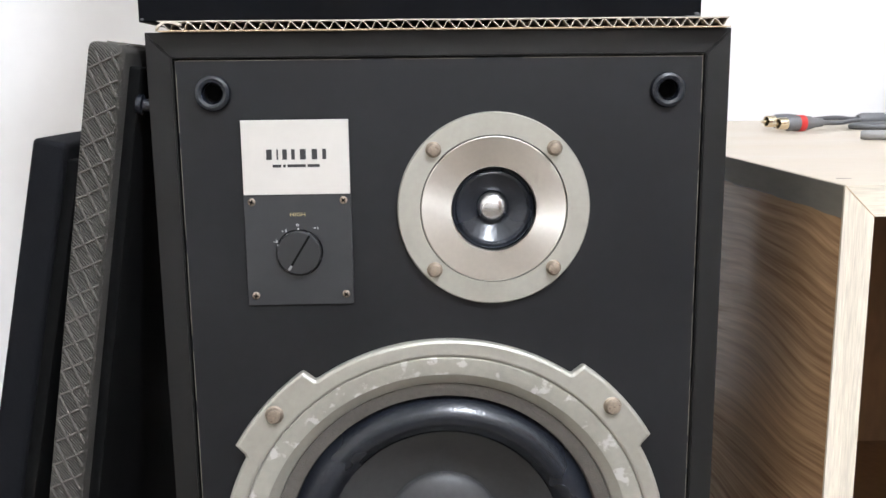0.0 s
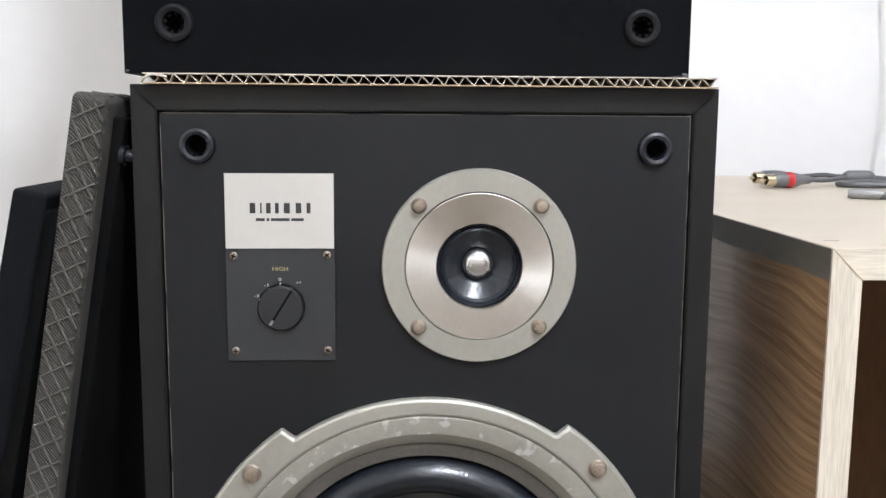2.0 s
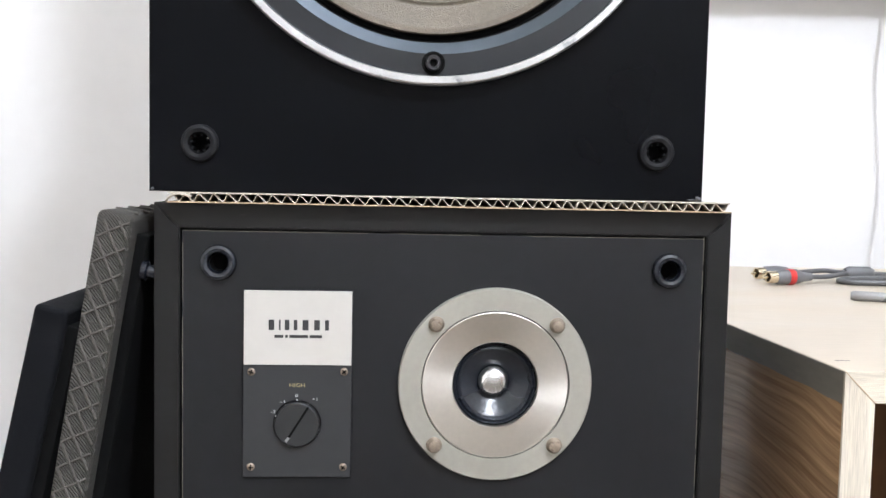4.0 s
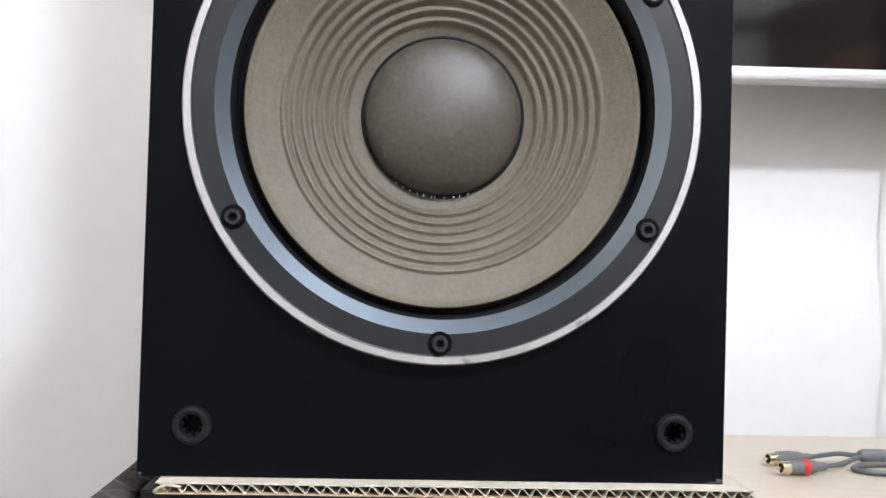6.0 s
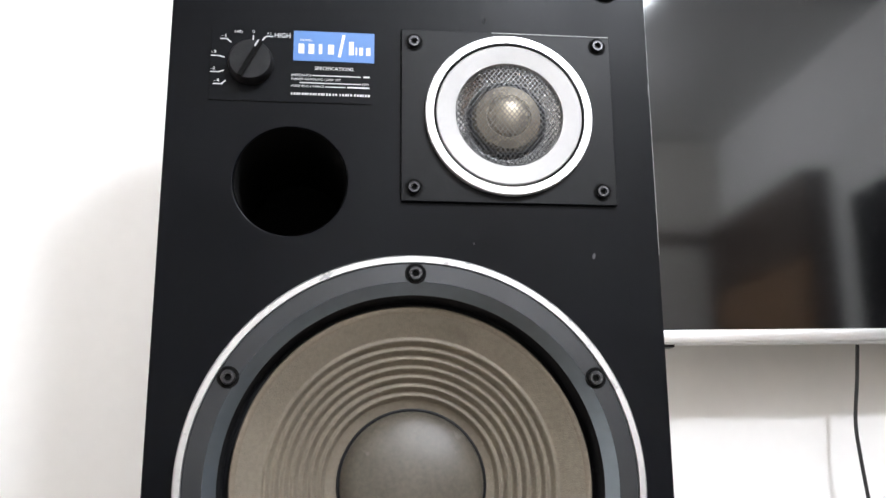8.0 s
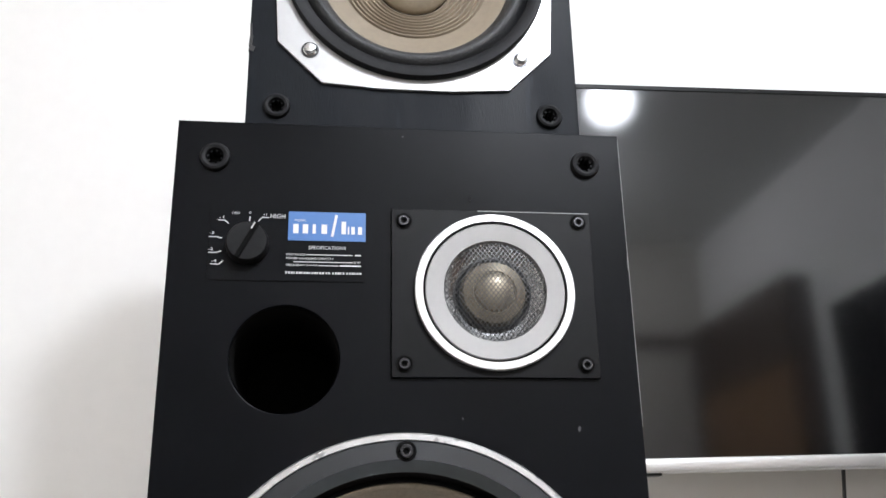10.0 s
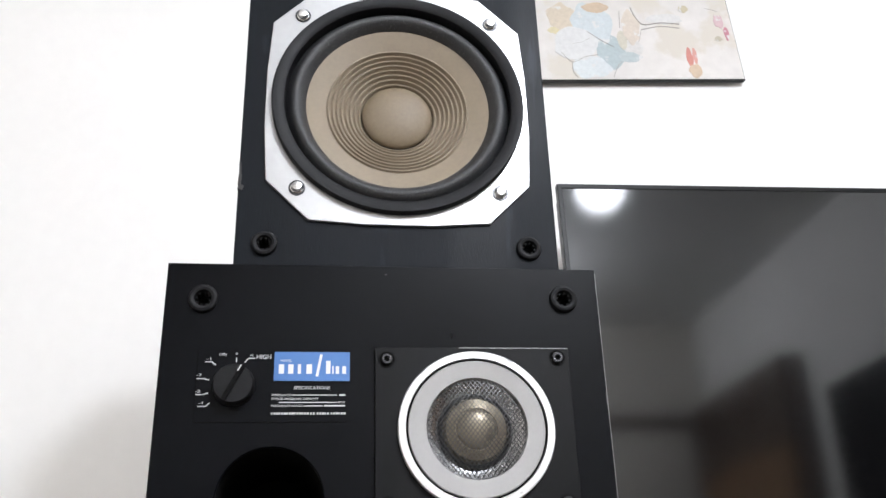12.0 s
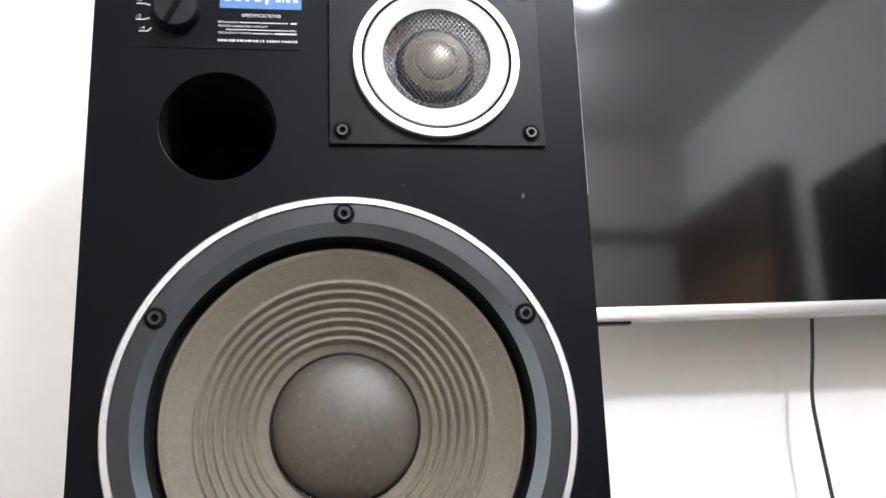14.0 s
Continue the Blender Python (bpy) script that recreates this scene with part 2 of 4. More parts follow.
SILVER_GREY = mat("silver_grey_paint", (0.272, 0.266, 0.262), 0.45, metal=0.2, vary=0.05, scale=90)
WHITE_METAL = mat("white_metal", (0.37, 0.37, 0.372), 0.34, metal=0.6, vary=0.05, scale=50, spots=((0.5, 0.5, 0.5), 0.7, 60))
CHROME = mat("chrome", (0.66, 0.66, 0.66), 0.24, metal=1.0, vary=0.08)
BOLT = mat("tarnished_brass_bolt", (0.27, 0.22, 0.17), 0.5, metal=0.6, vary=0.3, scale=300, spots=((0.14, 0.10, 0.07), 0.62, 400))
DARK_STEEL = mat("blackened_steel", (0.045, 0.045, 0.048), 0.32, metal=0.8, vary=0.3, scale=300)
RING_BLACK = mat("satin_black_ring", (0.015, 0.0165, 0.0195), 0.32, metal=0.2, vary=0.08, scale=50)
PAPER_GREY = mat("grey_paper_cone", (0.122, 0.102, 0.076), 0.6, vary=0.24, scale=110, bump=0.55, bump_scale=1000, spots=((0.092, 0.076, 0.058), 0.67, 22))
CAP_GREY = mat("grey_dust_cap", (0.064, 0.055, 0.042), 0.40, vary=0.40, scale=110, bump=0.3, bump_scale=1800, spots=((0.10, 0.09, 0.075), 0.66, 90))
CONE_EDGE = mat("brown_cone_edge", (0.112, 0.090, 0.065), 0.7, vary=0.25, scale=120, bump=0.4, bump_scale=900)
GLUE = mat("dried_glue", (0.55, 0.54, 0.52), 0.12, vary=0.1)
PAPER_TAN = mat("tan_paper_cone", (0.188, 0.150, 0.104), 0.65, vary=0.10, scale=80, bump=0.12, bump_scale=1500)
CAP_TAN = mat("tan_dust_cap", (0.148, 0.112, 0.070), 0.6, vary=0.15, scale=110, bump=0.12, bump_scale=1800)
CONE_DARK = mat("dark_cone", (0.042, 0.042, 0.043), 0.5, vary=0.2, scale=90, bump=0.12, bump_scale=1200)
GASKET = mat("grey_brown_gasket", (0.085, 0.076, 0.065), 0.8, vary=0.2, scale=90, bump=0.3, bump_scale=700)
NAMEPLATE = mat("ivory_metal_plate", (0.56, 0.54, 0.50), 0.35, metal=0.25, vary=0.03, scale=60)
PRINT_DARK = mat("dark_print", (0.03, 0.03, 0.03), 0.5, vary=0.05)
PRINT_WHITE = mat("white_print", (0.60, 0.60, 0.60), 0.5, vary=0.05)
PRINT_GOLD = mat("gold_print", (0.42, 0.34, 0.16), 0.45, vary=0.1)
LABEL_BLUE = mat("blue_label", (0.046, 0.140, 0.36), 0.35, vary=0.05, scale=50)
DOME = mat("bronze_mesh_dome", (0.20, 0.168, 0.120), 0.30, metal=0.6, vary=0.2, scale=200)
WIRE_GREY = mat("grey_pointer", (0.22, 0.22, 0.22), 0.5, vary=0.1)
WIRE = mat("steel_wire", (0.016, 0.016, 0.017), 0.45, metal=0.2, vary=0.1)
KRAFT = mat("kraft_cardboard", (0.42, 0.31, 0.20), 0.85, vary=0.15, scale=60, bump=0.2, bump_scale=600)
KRAFT_PALE = mat("pale_cardboard_liner", (0.50, 0.45, 0.37), 0.85, vary=0.10, scale=60, bump=0.2, bump_scale=600)
FABRIC = mat("grey_brown_speaker_cloth", (0.058, 0.053, 0.046), 0.95, vary=0.4, scale=330, bump=1.0, bump_scale=650)
weave = FABRIC.node_tree
twill_at = weave.nodes.new("ShaderNodeTexCoord")
twill = weave.nodes.new("ShaderNodeTexWave")
twill.bands_direction = "DIAGONAL"
twill.inputs["Scale"].default_value, twill.inputs["Distortion"].default_value, twill.inputs["Detail Scale"].default_value = 300.0, 0.8, 3.0
weave.links.new(twill_at.outputs["Object"], twill.inputs["Vector"])
twill_bump = weave.nodes.new("ShaderNodeBump")
twill_bump.inputs["Strength"].default_value, twill_bump.inputs["Distance"].default_value = 0.9, 0.0008
weave.links.new(twill.outputs["Fac"], twill_bump.inputs["Height"])
weave.links.new(weave.nodes["Bump"].outputs[0], twill_bump.inputs["Normal"])
weave.links.new(twill_bump.outputs[0], weave.nodes["Principled BSDF"].inputs["Normal"])
FABRIC_CORD = mat("raised_cloth_rib", (0.084, 0.077, 0.067), 0.95, vary=0.2, scale=180, bump=0.5, bump_scale=1600)
CLOTH_BLACK = mat("black_speaker_cloth", (0.0042, 0.0045, 0.006), 0.9, vary=0.2, scale=150, bump=0.4, bump_scale=1500, spec=0.15)
PINE_TOP = mat("pale_wood_top", (0.53, 0.455, 0.36), 0.42, vary=0.10, scale=26, stretch=(0.5, 3.5, 1), bump=0.05, bump_scale=300)
PINE_EDGE = mat("pale_plywood_edge", (0.62, 0.56, 0.455), 0.6, vary=0.28, scale=60, stretch=(6, 1, 0.3), bump=0.2, bump_scale=300)
PINE_EDGE_ACROSS = mat("pale_plywood_edge_across", (0.62, 0.56, 0.455), 0.6, vary=0.28, scale=60, stretch=(0.3, 1, 6), bump=0.2, bump_scale=300)
WALNUT = wood("walnut_veneer", (0.27, 0.155, 0.082), (0.58, 0.37, 0.205), 0.22)
BAND = mat("grey_brown_edge_band", (0.190, 0.172, 0.142), 0.55, vary=0.15, scale=40, stretch=(1, 0.4, 2))
INSIDE_BROWN = mat("brown_panel", (0.22, 0.120, 0.055), 0.6, vary=0.2, scale=30, stretch=(1, 1, 0.3))
WALL = mat("white_wall_paint", (0.86, 0.848, 0.830), 0.65, vary=0.02, scale=12, bump=0.05, bump_scale=250)
# tones of the west and south walls, chosen for the fill they bounce
WALL_WARM_FILL = mat("warm_fill_wall", (0.86, 0.81, 0.74), 0.7, vary=0.05, scale=8)
WALL_FILL = mat("fill_wall", (0.64, 0.605, 0.56), 0.7, vary=0.05, scale=8)
CEILING = mat("white_ceiling_paint", (0.74, 0.735, 0.725), 0.8, vary=0.02, scale=10)
# unseen floor: a dark warm tone that limits and warms the light bounced up
FLOOR = mat("brown_floor_tile", (0.15, 0.125, 0.100), 0.35, vary=0.10, scale=9)
SCREEN = mat("black_screen_glass", (0.0018, 0.0018, 0.0021), 0.085, vary=0.1, rough_vary=0.01)
SCREEN.node_tree.nodes["Principled BSDF"].inputs["IOR"].default_value = 1.52
TV_BLACK = mat("black_bezel", (0.005, 0.005, 0.0055), 0.35, vary=0.1, spec=0.2)
TV_SILVER = mat("brushed_silver_trim", (0.62, 0.62, 0.62), 0.33, metal=0.85, vary=0.05, stretch=(0.1, 4, 4), scale=40)
CABLE_GREY = mat("grey_cable", (0.10, 0.10, 0.103), 0.5, vary=0.1)
CABLE_BLACK = mat("black_cable", (0.012, 0.012, 0.012), 0.45, vary=0.1)
PLUG_GREY = mat("grey_plug", (0.135, 0.135, 0.138), 0.45, vary=0.1)
RED = mat("red_band", (0.55, 0.03, 0.025), 0.4, vary=0.08)
GOLD = mat("gold_plating", (0.72, 0.62, 0.45), 0.22, metal=1.0, vary=0.05)
BROWN_DOOR = mat("dark_brown_wood", (0.055, 0.032, 0.020), 0.4, vary=0.25, scale=18, stretch=(2, 2, 0.3))
SHADE = bpy.data.materials.new("lit_diffuser")
SHADE.use_nodes = True
SHADE.node_tree.nodes["Principled BSDF"].inputs["Emission Color"].default_value = (1, 0.98, 0.95, 1)
SHADE.node_tree.nodes["Principled BSDF"].inputs["Emission Strength"].default_value = 3.2

# ---- the room ----
WX0, WX1, WY0, WY1, CEIL = -1.45, 2.0, -2.42, 1.03, 2.62
tagged(link_mesh("floor", box(WX0 - 0.1, WX1 + 0.1, WY0 - 0.1, WY1 + 0.1, -0.1, 0), FLOOR), "brown tiled floor under the loudspeaker tower", "floor", kind="structure")
tagged(link_mesh("ceiling", box(WX0 - 0.1, WX1 + 0.1, WY0 - 0.1, WY1 + 0.1, CEIL, CEIL + 0.1), CEILING), "plain white painted ceiling", "ceiling", kind="structure")
tagged(link_mesh("wall_north", box(WX0, WX1, WY1, WY1 + 0.1, 0, CEIL), WALL), "smooth white painted wall behind the tower", "wall", kind="structure")
# south and west wall colours set the strength and warmth of the fill
tagged(link_mesh("wall_south", box(WX0, WX1, WY0 - 0.1, WY0, 0, CEIL), WALL_FILL), "plain wall, toned to tune the bounced light", "wall", kind="structure")
tagged(link_mesh("wall_west", box(WX0 - 0.1, WX0, WY0 - 0.1, WY1 + 0.1, 0, CEIL), WALL_WARM_FILL), "plain wall, toned to tune the bounced light", "wall", kind="structure")
tagged(link_mesh("wall_east", box(WX1, WX1 + 0.1, WY0 - 0.1, WY1 + 0.1, 0, CEIL), WALL), "smooth white painted wall", "wall", kind="structure")

for lx, ly, watts, radius in LAMPS:
    lamp_thing = thing("ceiling_light", "round white ceiling light, switched on", "lamp", "ceiling lights", m=Matrix.Translation((lx, ly, CEIL)))
    part("base", moved(lathe([(0, 0), (radius + 0.01, 0), (radius + 0.01, 0.02), (0, 0.02)], 0, 0, 0, 48), pose(0, 0, 0, -90)), WHITE_METAL, lamp_thing)
    part("diffuser", moved(lathe([(radius, 0.0), (radius, 0.03), (radius - 0.025, 0.045), (0, 0.05)], 0, 0, 0.02, 48), pose(0, 0, 0, -90)), SHADE, lamp_thing, "glowing white diffuser")

# ---- things behind the camera, seen in the screen ----
wardrobe = thing("built_in_wardrobe", "shallow dark brown built-in wardrobe against the wall", "wardrobe")
part("body", box(1.90, 1.998, -2.415, -1.31, 0.0, 2.10, 0.004), BROWN_DOOR, wardrobe)
part("top_panel", box(1.885, 1.90, -2.30, -1.312, 1.73, 2.098, 0.003), BROWN_DOOR, wardrobe, "dark brown upper panel")
for y0 in (-2.29, -1.80):
    d = part("door", box(1.88, 1.90, y0, y0 + 0.48, 0.08, 1.72, 0.003), INSIDE_BROWN, wardrobe, "lighter brown door")
    part("handle", box(1.862, 1.882, y0 + 0.23, y0 + 0.25, 0.95, 1.1, 0.003), DARK_STEEL, d)
rail = thing("picture_rail", "dark brown wooden rail along the wall", "rail")
part("board", box(-0.6, 1.89, -2.419, -2.40, 2.02, 2.09, 0.004), BROWN_DOOR, rail)
far_speaker = thing("floor_loudspeaker", "tall black floor-standing loudspeaker cabinet", "loudspeaker")
part("cabinet", box(1.65, 1.98, -0.58, -0.15, 0.0, 1.75, 0.004), VINYL_BLACK, far_speaker)
part("plinth", box(1.64, 1.985, -0.59, -0.14, 0.0, 0.04, 0.003), PLASTIC, far_speaker)


# ---- shared loudspeaker parts ----
def peg_socket(x, z, y, parent, teeth=True, r=0.0115, material=RUBBER):
    """A grille socket: a rounded rubber ring, a dark bore and small splines inside."""
    ring = part("grille_socket", lathe([(r, 0.001), (r, -0.0018), (r * 0.93, -0.0036), (r * 0.78, -0.0042), (r * 0.6, -0.0036), (r * 0.52, -0.001), (r * 0.5, 0.010), (0, 0.010)], x, z, y, 40), material, parent)
    part("bore", lathe([(r * 0.46, 0.0), (r * 0.45, 0.009), (0, 0.0095)], x, z, y, 24), HOLE, ring)
    if teeth:
        sp = [box(-0.0007, 0.0007, y - 0.001, y + 0.008, r * 0.40, r * 0.52) for k in range(8)]
        part("splines", merged(*(moved(b, Matrix.Translation((x, 0, z)) @ pose(0, 0, 0, 0, 45 * k + 12, 0)) for k, b in enumerate(sp))), RUBBER, ring)
    return ring


def hex_bolt(x, z, y, r, material, parent, label=""):
    """A domed bolt head on a washer."""
    w = part("bolt", lathe([(r * 1.15, 0.001), (r * 1.15, -0.0006), (r, -0.0012), (r * 0.97, -0.0034), (r * 0.8, -0.0046), (r * 0.45, -0.005), (0, -0.0051)], x, z, y, 20), material, parent, label)
    return w


def socket_screw(x, z, y, r, parent):
    """A socket-head screw; the shade of its ring-shaped recess is a flat black ring."""
    s = part("screw", lathe([(r, 0.0005), (r, -0.0022), (r * 0.88, -0.003), (r * 0.55, -0.003), (r * 0.5, -0.0005), (0, -0.0003)], x, z, y, 24), DARK_STEEL, parent)
    part("socket", lathe([(r * 0.48, 0.0), (0, 0.0)], x, z, y - 0.0008, 6), HOLE, s)
    # no real hollow: the recess's shade is painted as a flat ring
    part("recess", lathe([(r * 1.5, -0.0004), (r * 0.9, -0.0004)], x, z, y, 28), HOLE, s)


def cross_screw(x, z, y, r, parent, turn):
    s = part("screw", lathe([(r, 0.0003), (r, -0.0006), (r * 0.6, -0.0014), (0, -0.0016)], x, z, y, 18), BOLT, parent, "small rusty cross-head screw")
    part("slot", merged(*(moved(box(-r * 0.7, r * 0.7, y - 0.0018, y - 0.0012, -r * 0.16, r * 0.16), Matrix.Translation((x, 0, z)) @ pose(0, 0, 0, 0, turn + a, 0)) for a in (0, 90))), HOLE, s)


def cone_profile(r_out, r_in, depth, r_a, r_b, waves, height, curve=1.35):
    """A paper cone from its rim to its neck, with concentric ridges between r_a and r_b."""
    pts = []
    n = 110
    for k in range(n + 1):
        r = r_out + (r_in - r_out) * k / n
        s = (r_out - r) / (r_out - r_in)
        d = depth * (1 - (1 - s) ** curve)
        if r_b < r < r_a:
            q = (r_a - r) / (r_a - r_b) * waves
            d -= 0.5 * height * (1 - math.cos(2 * math.pi * q))
        pts.append((r, d))
    return pts


def cap_profile(r, rise, n=14):
    return [(r * math.cos(a), -rise * math.sin(a) ** 1.0) for a in (math.pi / 2 * k / n for k in range(n))] + [(0, -rise)]


# ---- bottom loudspeaker ----
low = thing("loudspeaker", "charcoal bookshelf loudspeaker with silver-rimmed woofer, standing on the floor", "loudspeaker", "stacked loudspeakers")
part("cabinet", shell(-0.18, 0.18, 0.016, 0.31, 0.0, 0.62, 0.018), VINYL_FRAME, low)
F = 0.0155
for pts in ([(-0.18, 0.62), (0.18, 0.62), (0.18 - F, 0.62 - F), (-0.18 + F, 0.62 - F)], [(-0.18, 0.0), (-0.18, 0.62), (-0.18 + F, 0.62 - F), (-0.18 + F, F)],
            [(0.18, 0.62), (0.18, 0.0), (0.18 - F, F), (0.18 - F, 0.62 - F)], [(0.18, 0.0), (-0.18, 0.0), (-0.18 + F, F), (0.18 - F, F)]):
    cx, cz = sum(p[0] for p in pts) / 4, sum(p[1] for p in pts) / 4
    bm = prism([(cx + (x - cx) * 0.9994, cz + (z - cz) * 0.9994) for x, z in pts], 0.0, 0.0165)
    bmesh.ops.bevel(bm, geom=[e for e in bm.edges if all(v.co.y < 0.001 for v in e.verts)], offset=0.0009, segments=2, affect="EDGES")
    part("frame_strip", bm, VINYL_FRAME, low, "mitred charcoal frame strip with worn edges")
WC = (-0.0012, 0.276)
LOW_PEGS = ((-0.141, 0.5835), (0.141, 0.5825), (-0.141, 0.04), (0.141, 0.04))
inner = 0.18 - F - 0.0014
part("baffle", plate([(-inner, F + 0.0014), (inner, F + 0.0014), (inner, 0.62 - F - 0.0014), (-inner, 0.62 - F - 0.0014)], [circle(*WC, 0.135), circle(0.031, 0.509, 0.03)] + [circle(x, z, 0.0058, 24) for x, z in LOW_PEGS], 0.001, 0.018), VINYL_GREY, low, "dark grey vinyl front panel")
for x in (-inner + 0.0003, inner - 0.0003):
    random.seed(int(9000 + x * 1000))
    chips = []
    z = 0.05
    while z < 0.59:
        h = random.uniform(0.01, 0.06)
        chips.append((x - 0.0002, x + 0.0002, z, z + h))
        z += h + random.uniform(0.001, 0.012)
    for chip in chips:
        part("chipped_edge", bars([chip], 0.0012, 0.0004), WORN_EDGE, low, "pale chip along the front panel")
for chip in ((-inner, -0.05, 0.6028, 0.6031), (-0.03, 0.02, 0.6028, 0.6031), (0.05, inner, 0.6028, 0.6031)):
    part("chipped_edge", bars([chip], 0.0012, 0.0004), WORN_EDGE, low, "pale chip along the front panel")
for x, z in LOW_PEGS:
    peg_socket(x, z, 0.001, low, False, 0.0112, GLOSS_RUBBER)
# name plate and level control
cp = part("control_plate", plate([(-0.1255, 0.4495), (-0.0585, 0.4495), (-0.0585, 0.5670), (-0.1255, 0.5670)], [circle(-0.092, 0.4835, 0.0147, 48)], -0.0008, 0.002, 0.0003), mat("grey_control_plate", (0.034, 0.035, 0.037), 0.45, metal=0.3, vary=0.06, scale=50), low, "dark grey metal plate with a level control")
npl = part("name_plate", box(-0.1252, -0.0588, -0.0016, 0.0, 0.5205, 0.5668, 0.0003), NAMEPLATE, low, "ivory metal name plate with dark print")


# the maker's mark and the model line, as plain bars of ink
for x, w in ((-0.1083, 0.0034), (-0.1032, 0.0010), (-0.0987, 0.0028), (-0.0935, 0.0022), (-0.0874, 0.0036), (-0.0803, 0.0034), (-0.0742, 0.0024)):
    part("mark", bars([(x - w / 2, x + w / 2, 0.5424, 0.5488)], -0.0016), PRINT_DARK, npl)
for x0, x1 in ((-0.1064, -0.1010), (-0.0998, -0.0982), (-0.0972, -0.0858), (-0.0848, -0.0772)):
    part("print_bar", bars([(x0, x1, 0.5376, 0.5394)], -0.0016), PRINT_DARK, npl)
part("print", lettering("HIGH", -0.0922, 0.5078, -0.0008, 0.0095, 0.0024), PRINT_GOLD, cp)
for words, x, z in (("-2", -0.1068, 0.4910), ("-1", -0.1012, 0.4975), ("0", -0.0925, 0.5012), ("+1", -0.0812, 0.4990)):
    part("print", lettering(words, x, z, -0.0008, 0.0012 + 0.0012 * len(words) - 0.0006, 0.0018), PRINT_WHITE, cp)
part("scale_dots", merged(*(lathe([(0.0006, 0.0), (0.0005, -0.0002), (0, -0.0002)], x, z, -0.0008, 10) for x, z in ((-0.1052, 0.4882), (-0.0992, 0.4950), (-0.0922, 0.4985), (-0.0855, 0.4955)))), PRINT_WHITE, cp)
part("knob_gap", lathe([(0.0150, 0.0012), (0, 0.0012)], -0.092, 0.4835, 0.0, 40), HOLE, cp)
kn = part("knob", lathe([(0.0139, 0.001), (0.0139, -0.0042), (0.0132, -0.0050), (0, -0.0052)], -0.092, 0.4835, 0, 48), mat("dark_knob", (0.017, 0.0175, 0.0185), 0.4, vary=0.08), cp)
part("pointer_groove", moved(box(-0.0007, 0.0007, -0.0054, -0.005, -0.013, 0.0135), Matrix.Translation((-0.092, 0, 0.4835)) @ pose(0, 0, 0, 0, 32, 0)), HOLE, kn)
part("pointer", moved(box(-0.0008, 0.0008, -0.0057, -0.0052, -0.0125, -0.009, 0.0002), Matrix.Translation((-0.092, 0, 0.4835)) @ pose(0, 0, 0, 0, 32, 0)), WIRE_GREY, kn)
for x, z, a in ((-0.1205, 0.5160, 20), (-0.0632, 0.5165, 50), (-0.1205, 0.4560, 5), (-0.0632, 0.4560, 35)):
    cross_screw(x, z, -0.0008, 0.0024, cp, a)
# tweeter
TC = (0.0316, 0.5092)
part("tweeter_ring", lathe([(0.0612, 0.001), (0.0612, -0.0035), (0.0604, -0.0046), (0.0470, -0.0046), (0.0464, -0.0030), (0.0464, 0.001)], *TC, 0.001, 128), ALU_FLAT, low, "pale aluminium tweeter ring")
part("tweeter_horn", lathe([(0.0462, -0.0042), (0.0456, -0.0046), (0.0274, -0.0030), (0.0268, -0.0022), (0.0268, 0.006)], *TC, 0.001, 128), BRUSHED, low, "brushed aluminium tweeter face")
part("tweeter_surround", lathe([(0.0268, 0.0012), (0.0256, 0.0002), (0.0246, 0.0014), (0.0236, 0.0004), (0.0226, 0.0018), (0.0216, 0.0030)], *TC, 0.001, 96), GLOSS_RUBBER, low)
part("tweeter_cone", lathe([(0.0216, 0.0030), (0.0160, 0.0062), (0.0100, 0.0098), (0.0098, 0.014)], *TC, 0.001, 96), GLOSS_RUBBER, low, "glossy black tweeter cone")
part("dome", moved(lathe(cap_profile(0.0098, 0.0062), *TC, 0.0098, 48), Matrix()), CHROME, low, "bright metal dome")
for dx in (-0.0380, 0.0380):
    for dz in (-0.0382, 0.0382):
        hex_bolt(TC[0] + dx, TC[1] + dz, -0.0036, 0.0043, BOLT, low, "tarnished brass-coloured bolt")
# woofer
rim = []
for k in range(720):
    turn = radians(k / 2)
    a = abs(abs((k / 2 + 90) % 180 - 90) - 42.7)
    r = 0.1492 + 0.0098 * min(1.0, max(0.0, (13.4 - a) / 1.2))
    rim.append((WC[0] + r * math.cos(turn), WC[1] + r * math.sin(turn)))
part("woofer_rim", plate(rim, [circle(*WC, 0.1375, 180)], -0.0068, 0.001, 0.0024), ALU_FLAT, low, "pale cast aluminium woofer rim with four lugs")
part("woofer_ring", lathe([(0.1378, 0.0008), (0.1374, -0.0056), (0.1366, -0.0061), (0.1354, -0.0060), (0.1260, -0.0046), (0.1250, -0.0042)], *WC, 0.001, 160), ALU, low, "scuffed silver inner ring")
part("woofer_lip", lathe([(0.1250, -0.0042), (0.1244, -0.0036), (0.1186, -0.0004), (0.1176, 0.0010), (0.1170, 0.005)], *WC, 0.001, 160), ALU_FLAT, low, "plain silver lip inside the ring")
part("gasket", lathe([(0.1172, 0.0016), (0.1150, 0.0020), (0.1076, 0.0044), (0.1062, 0.009)], *WC, 0.001, 128), GASKET, low, "grey-brown gasket")
part("surround", lathe([(0.1064 - 0.0264 * s, 0.010 - 0.0105 * math.sin(math.pi * s)) for s in (k / 18 for k in range(19))], *WC, 0.001, 128), GLOSS_RUBBER, low, "glossy black rubber surround")
part("cone", lathe(cone_profile(0.0802, 0.040, 0.026, 0.02, 0.01, 1, 0), *WC, 0.010, 128), CONE_DARK, low, "dark grey cone")
part("dust_cap", lathe(cap_profile(0.0405, 0.013), *WC, 0.0355, 96), CONE_DARK, low, "dark domed dust cap")
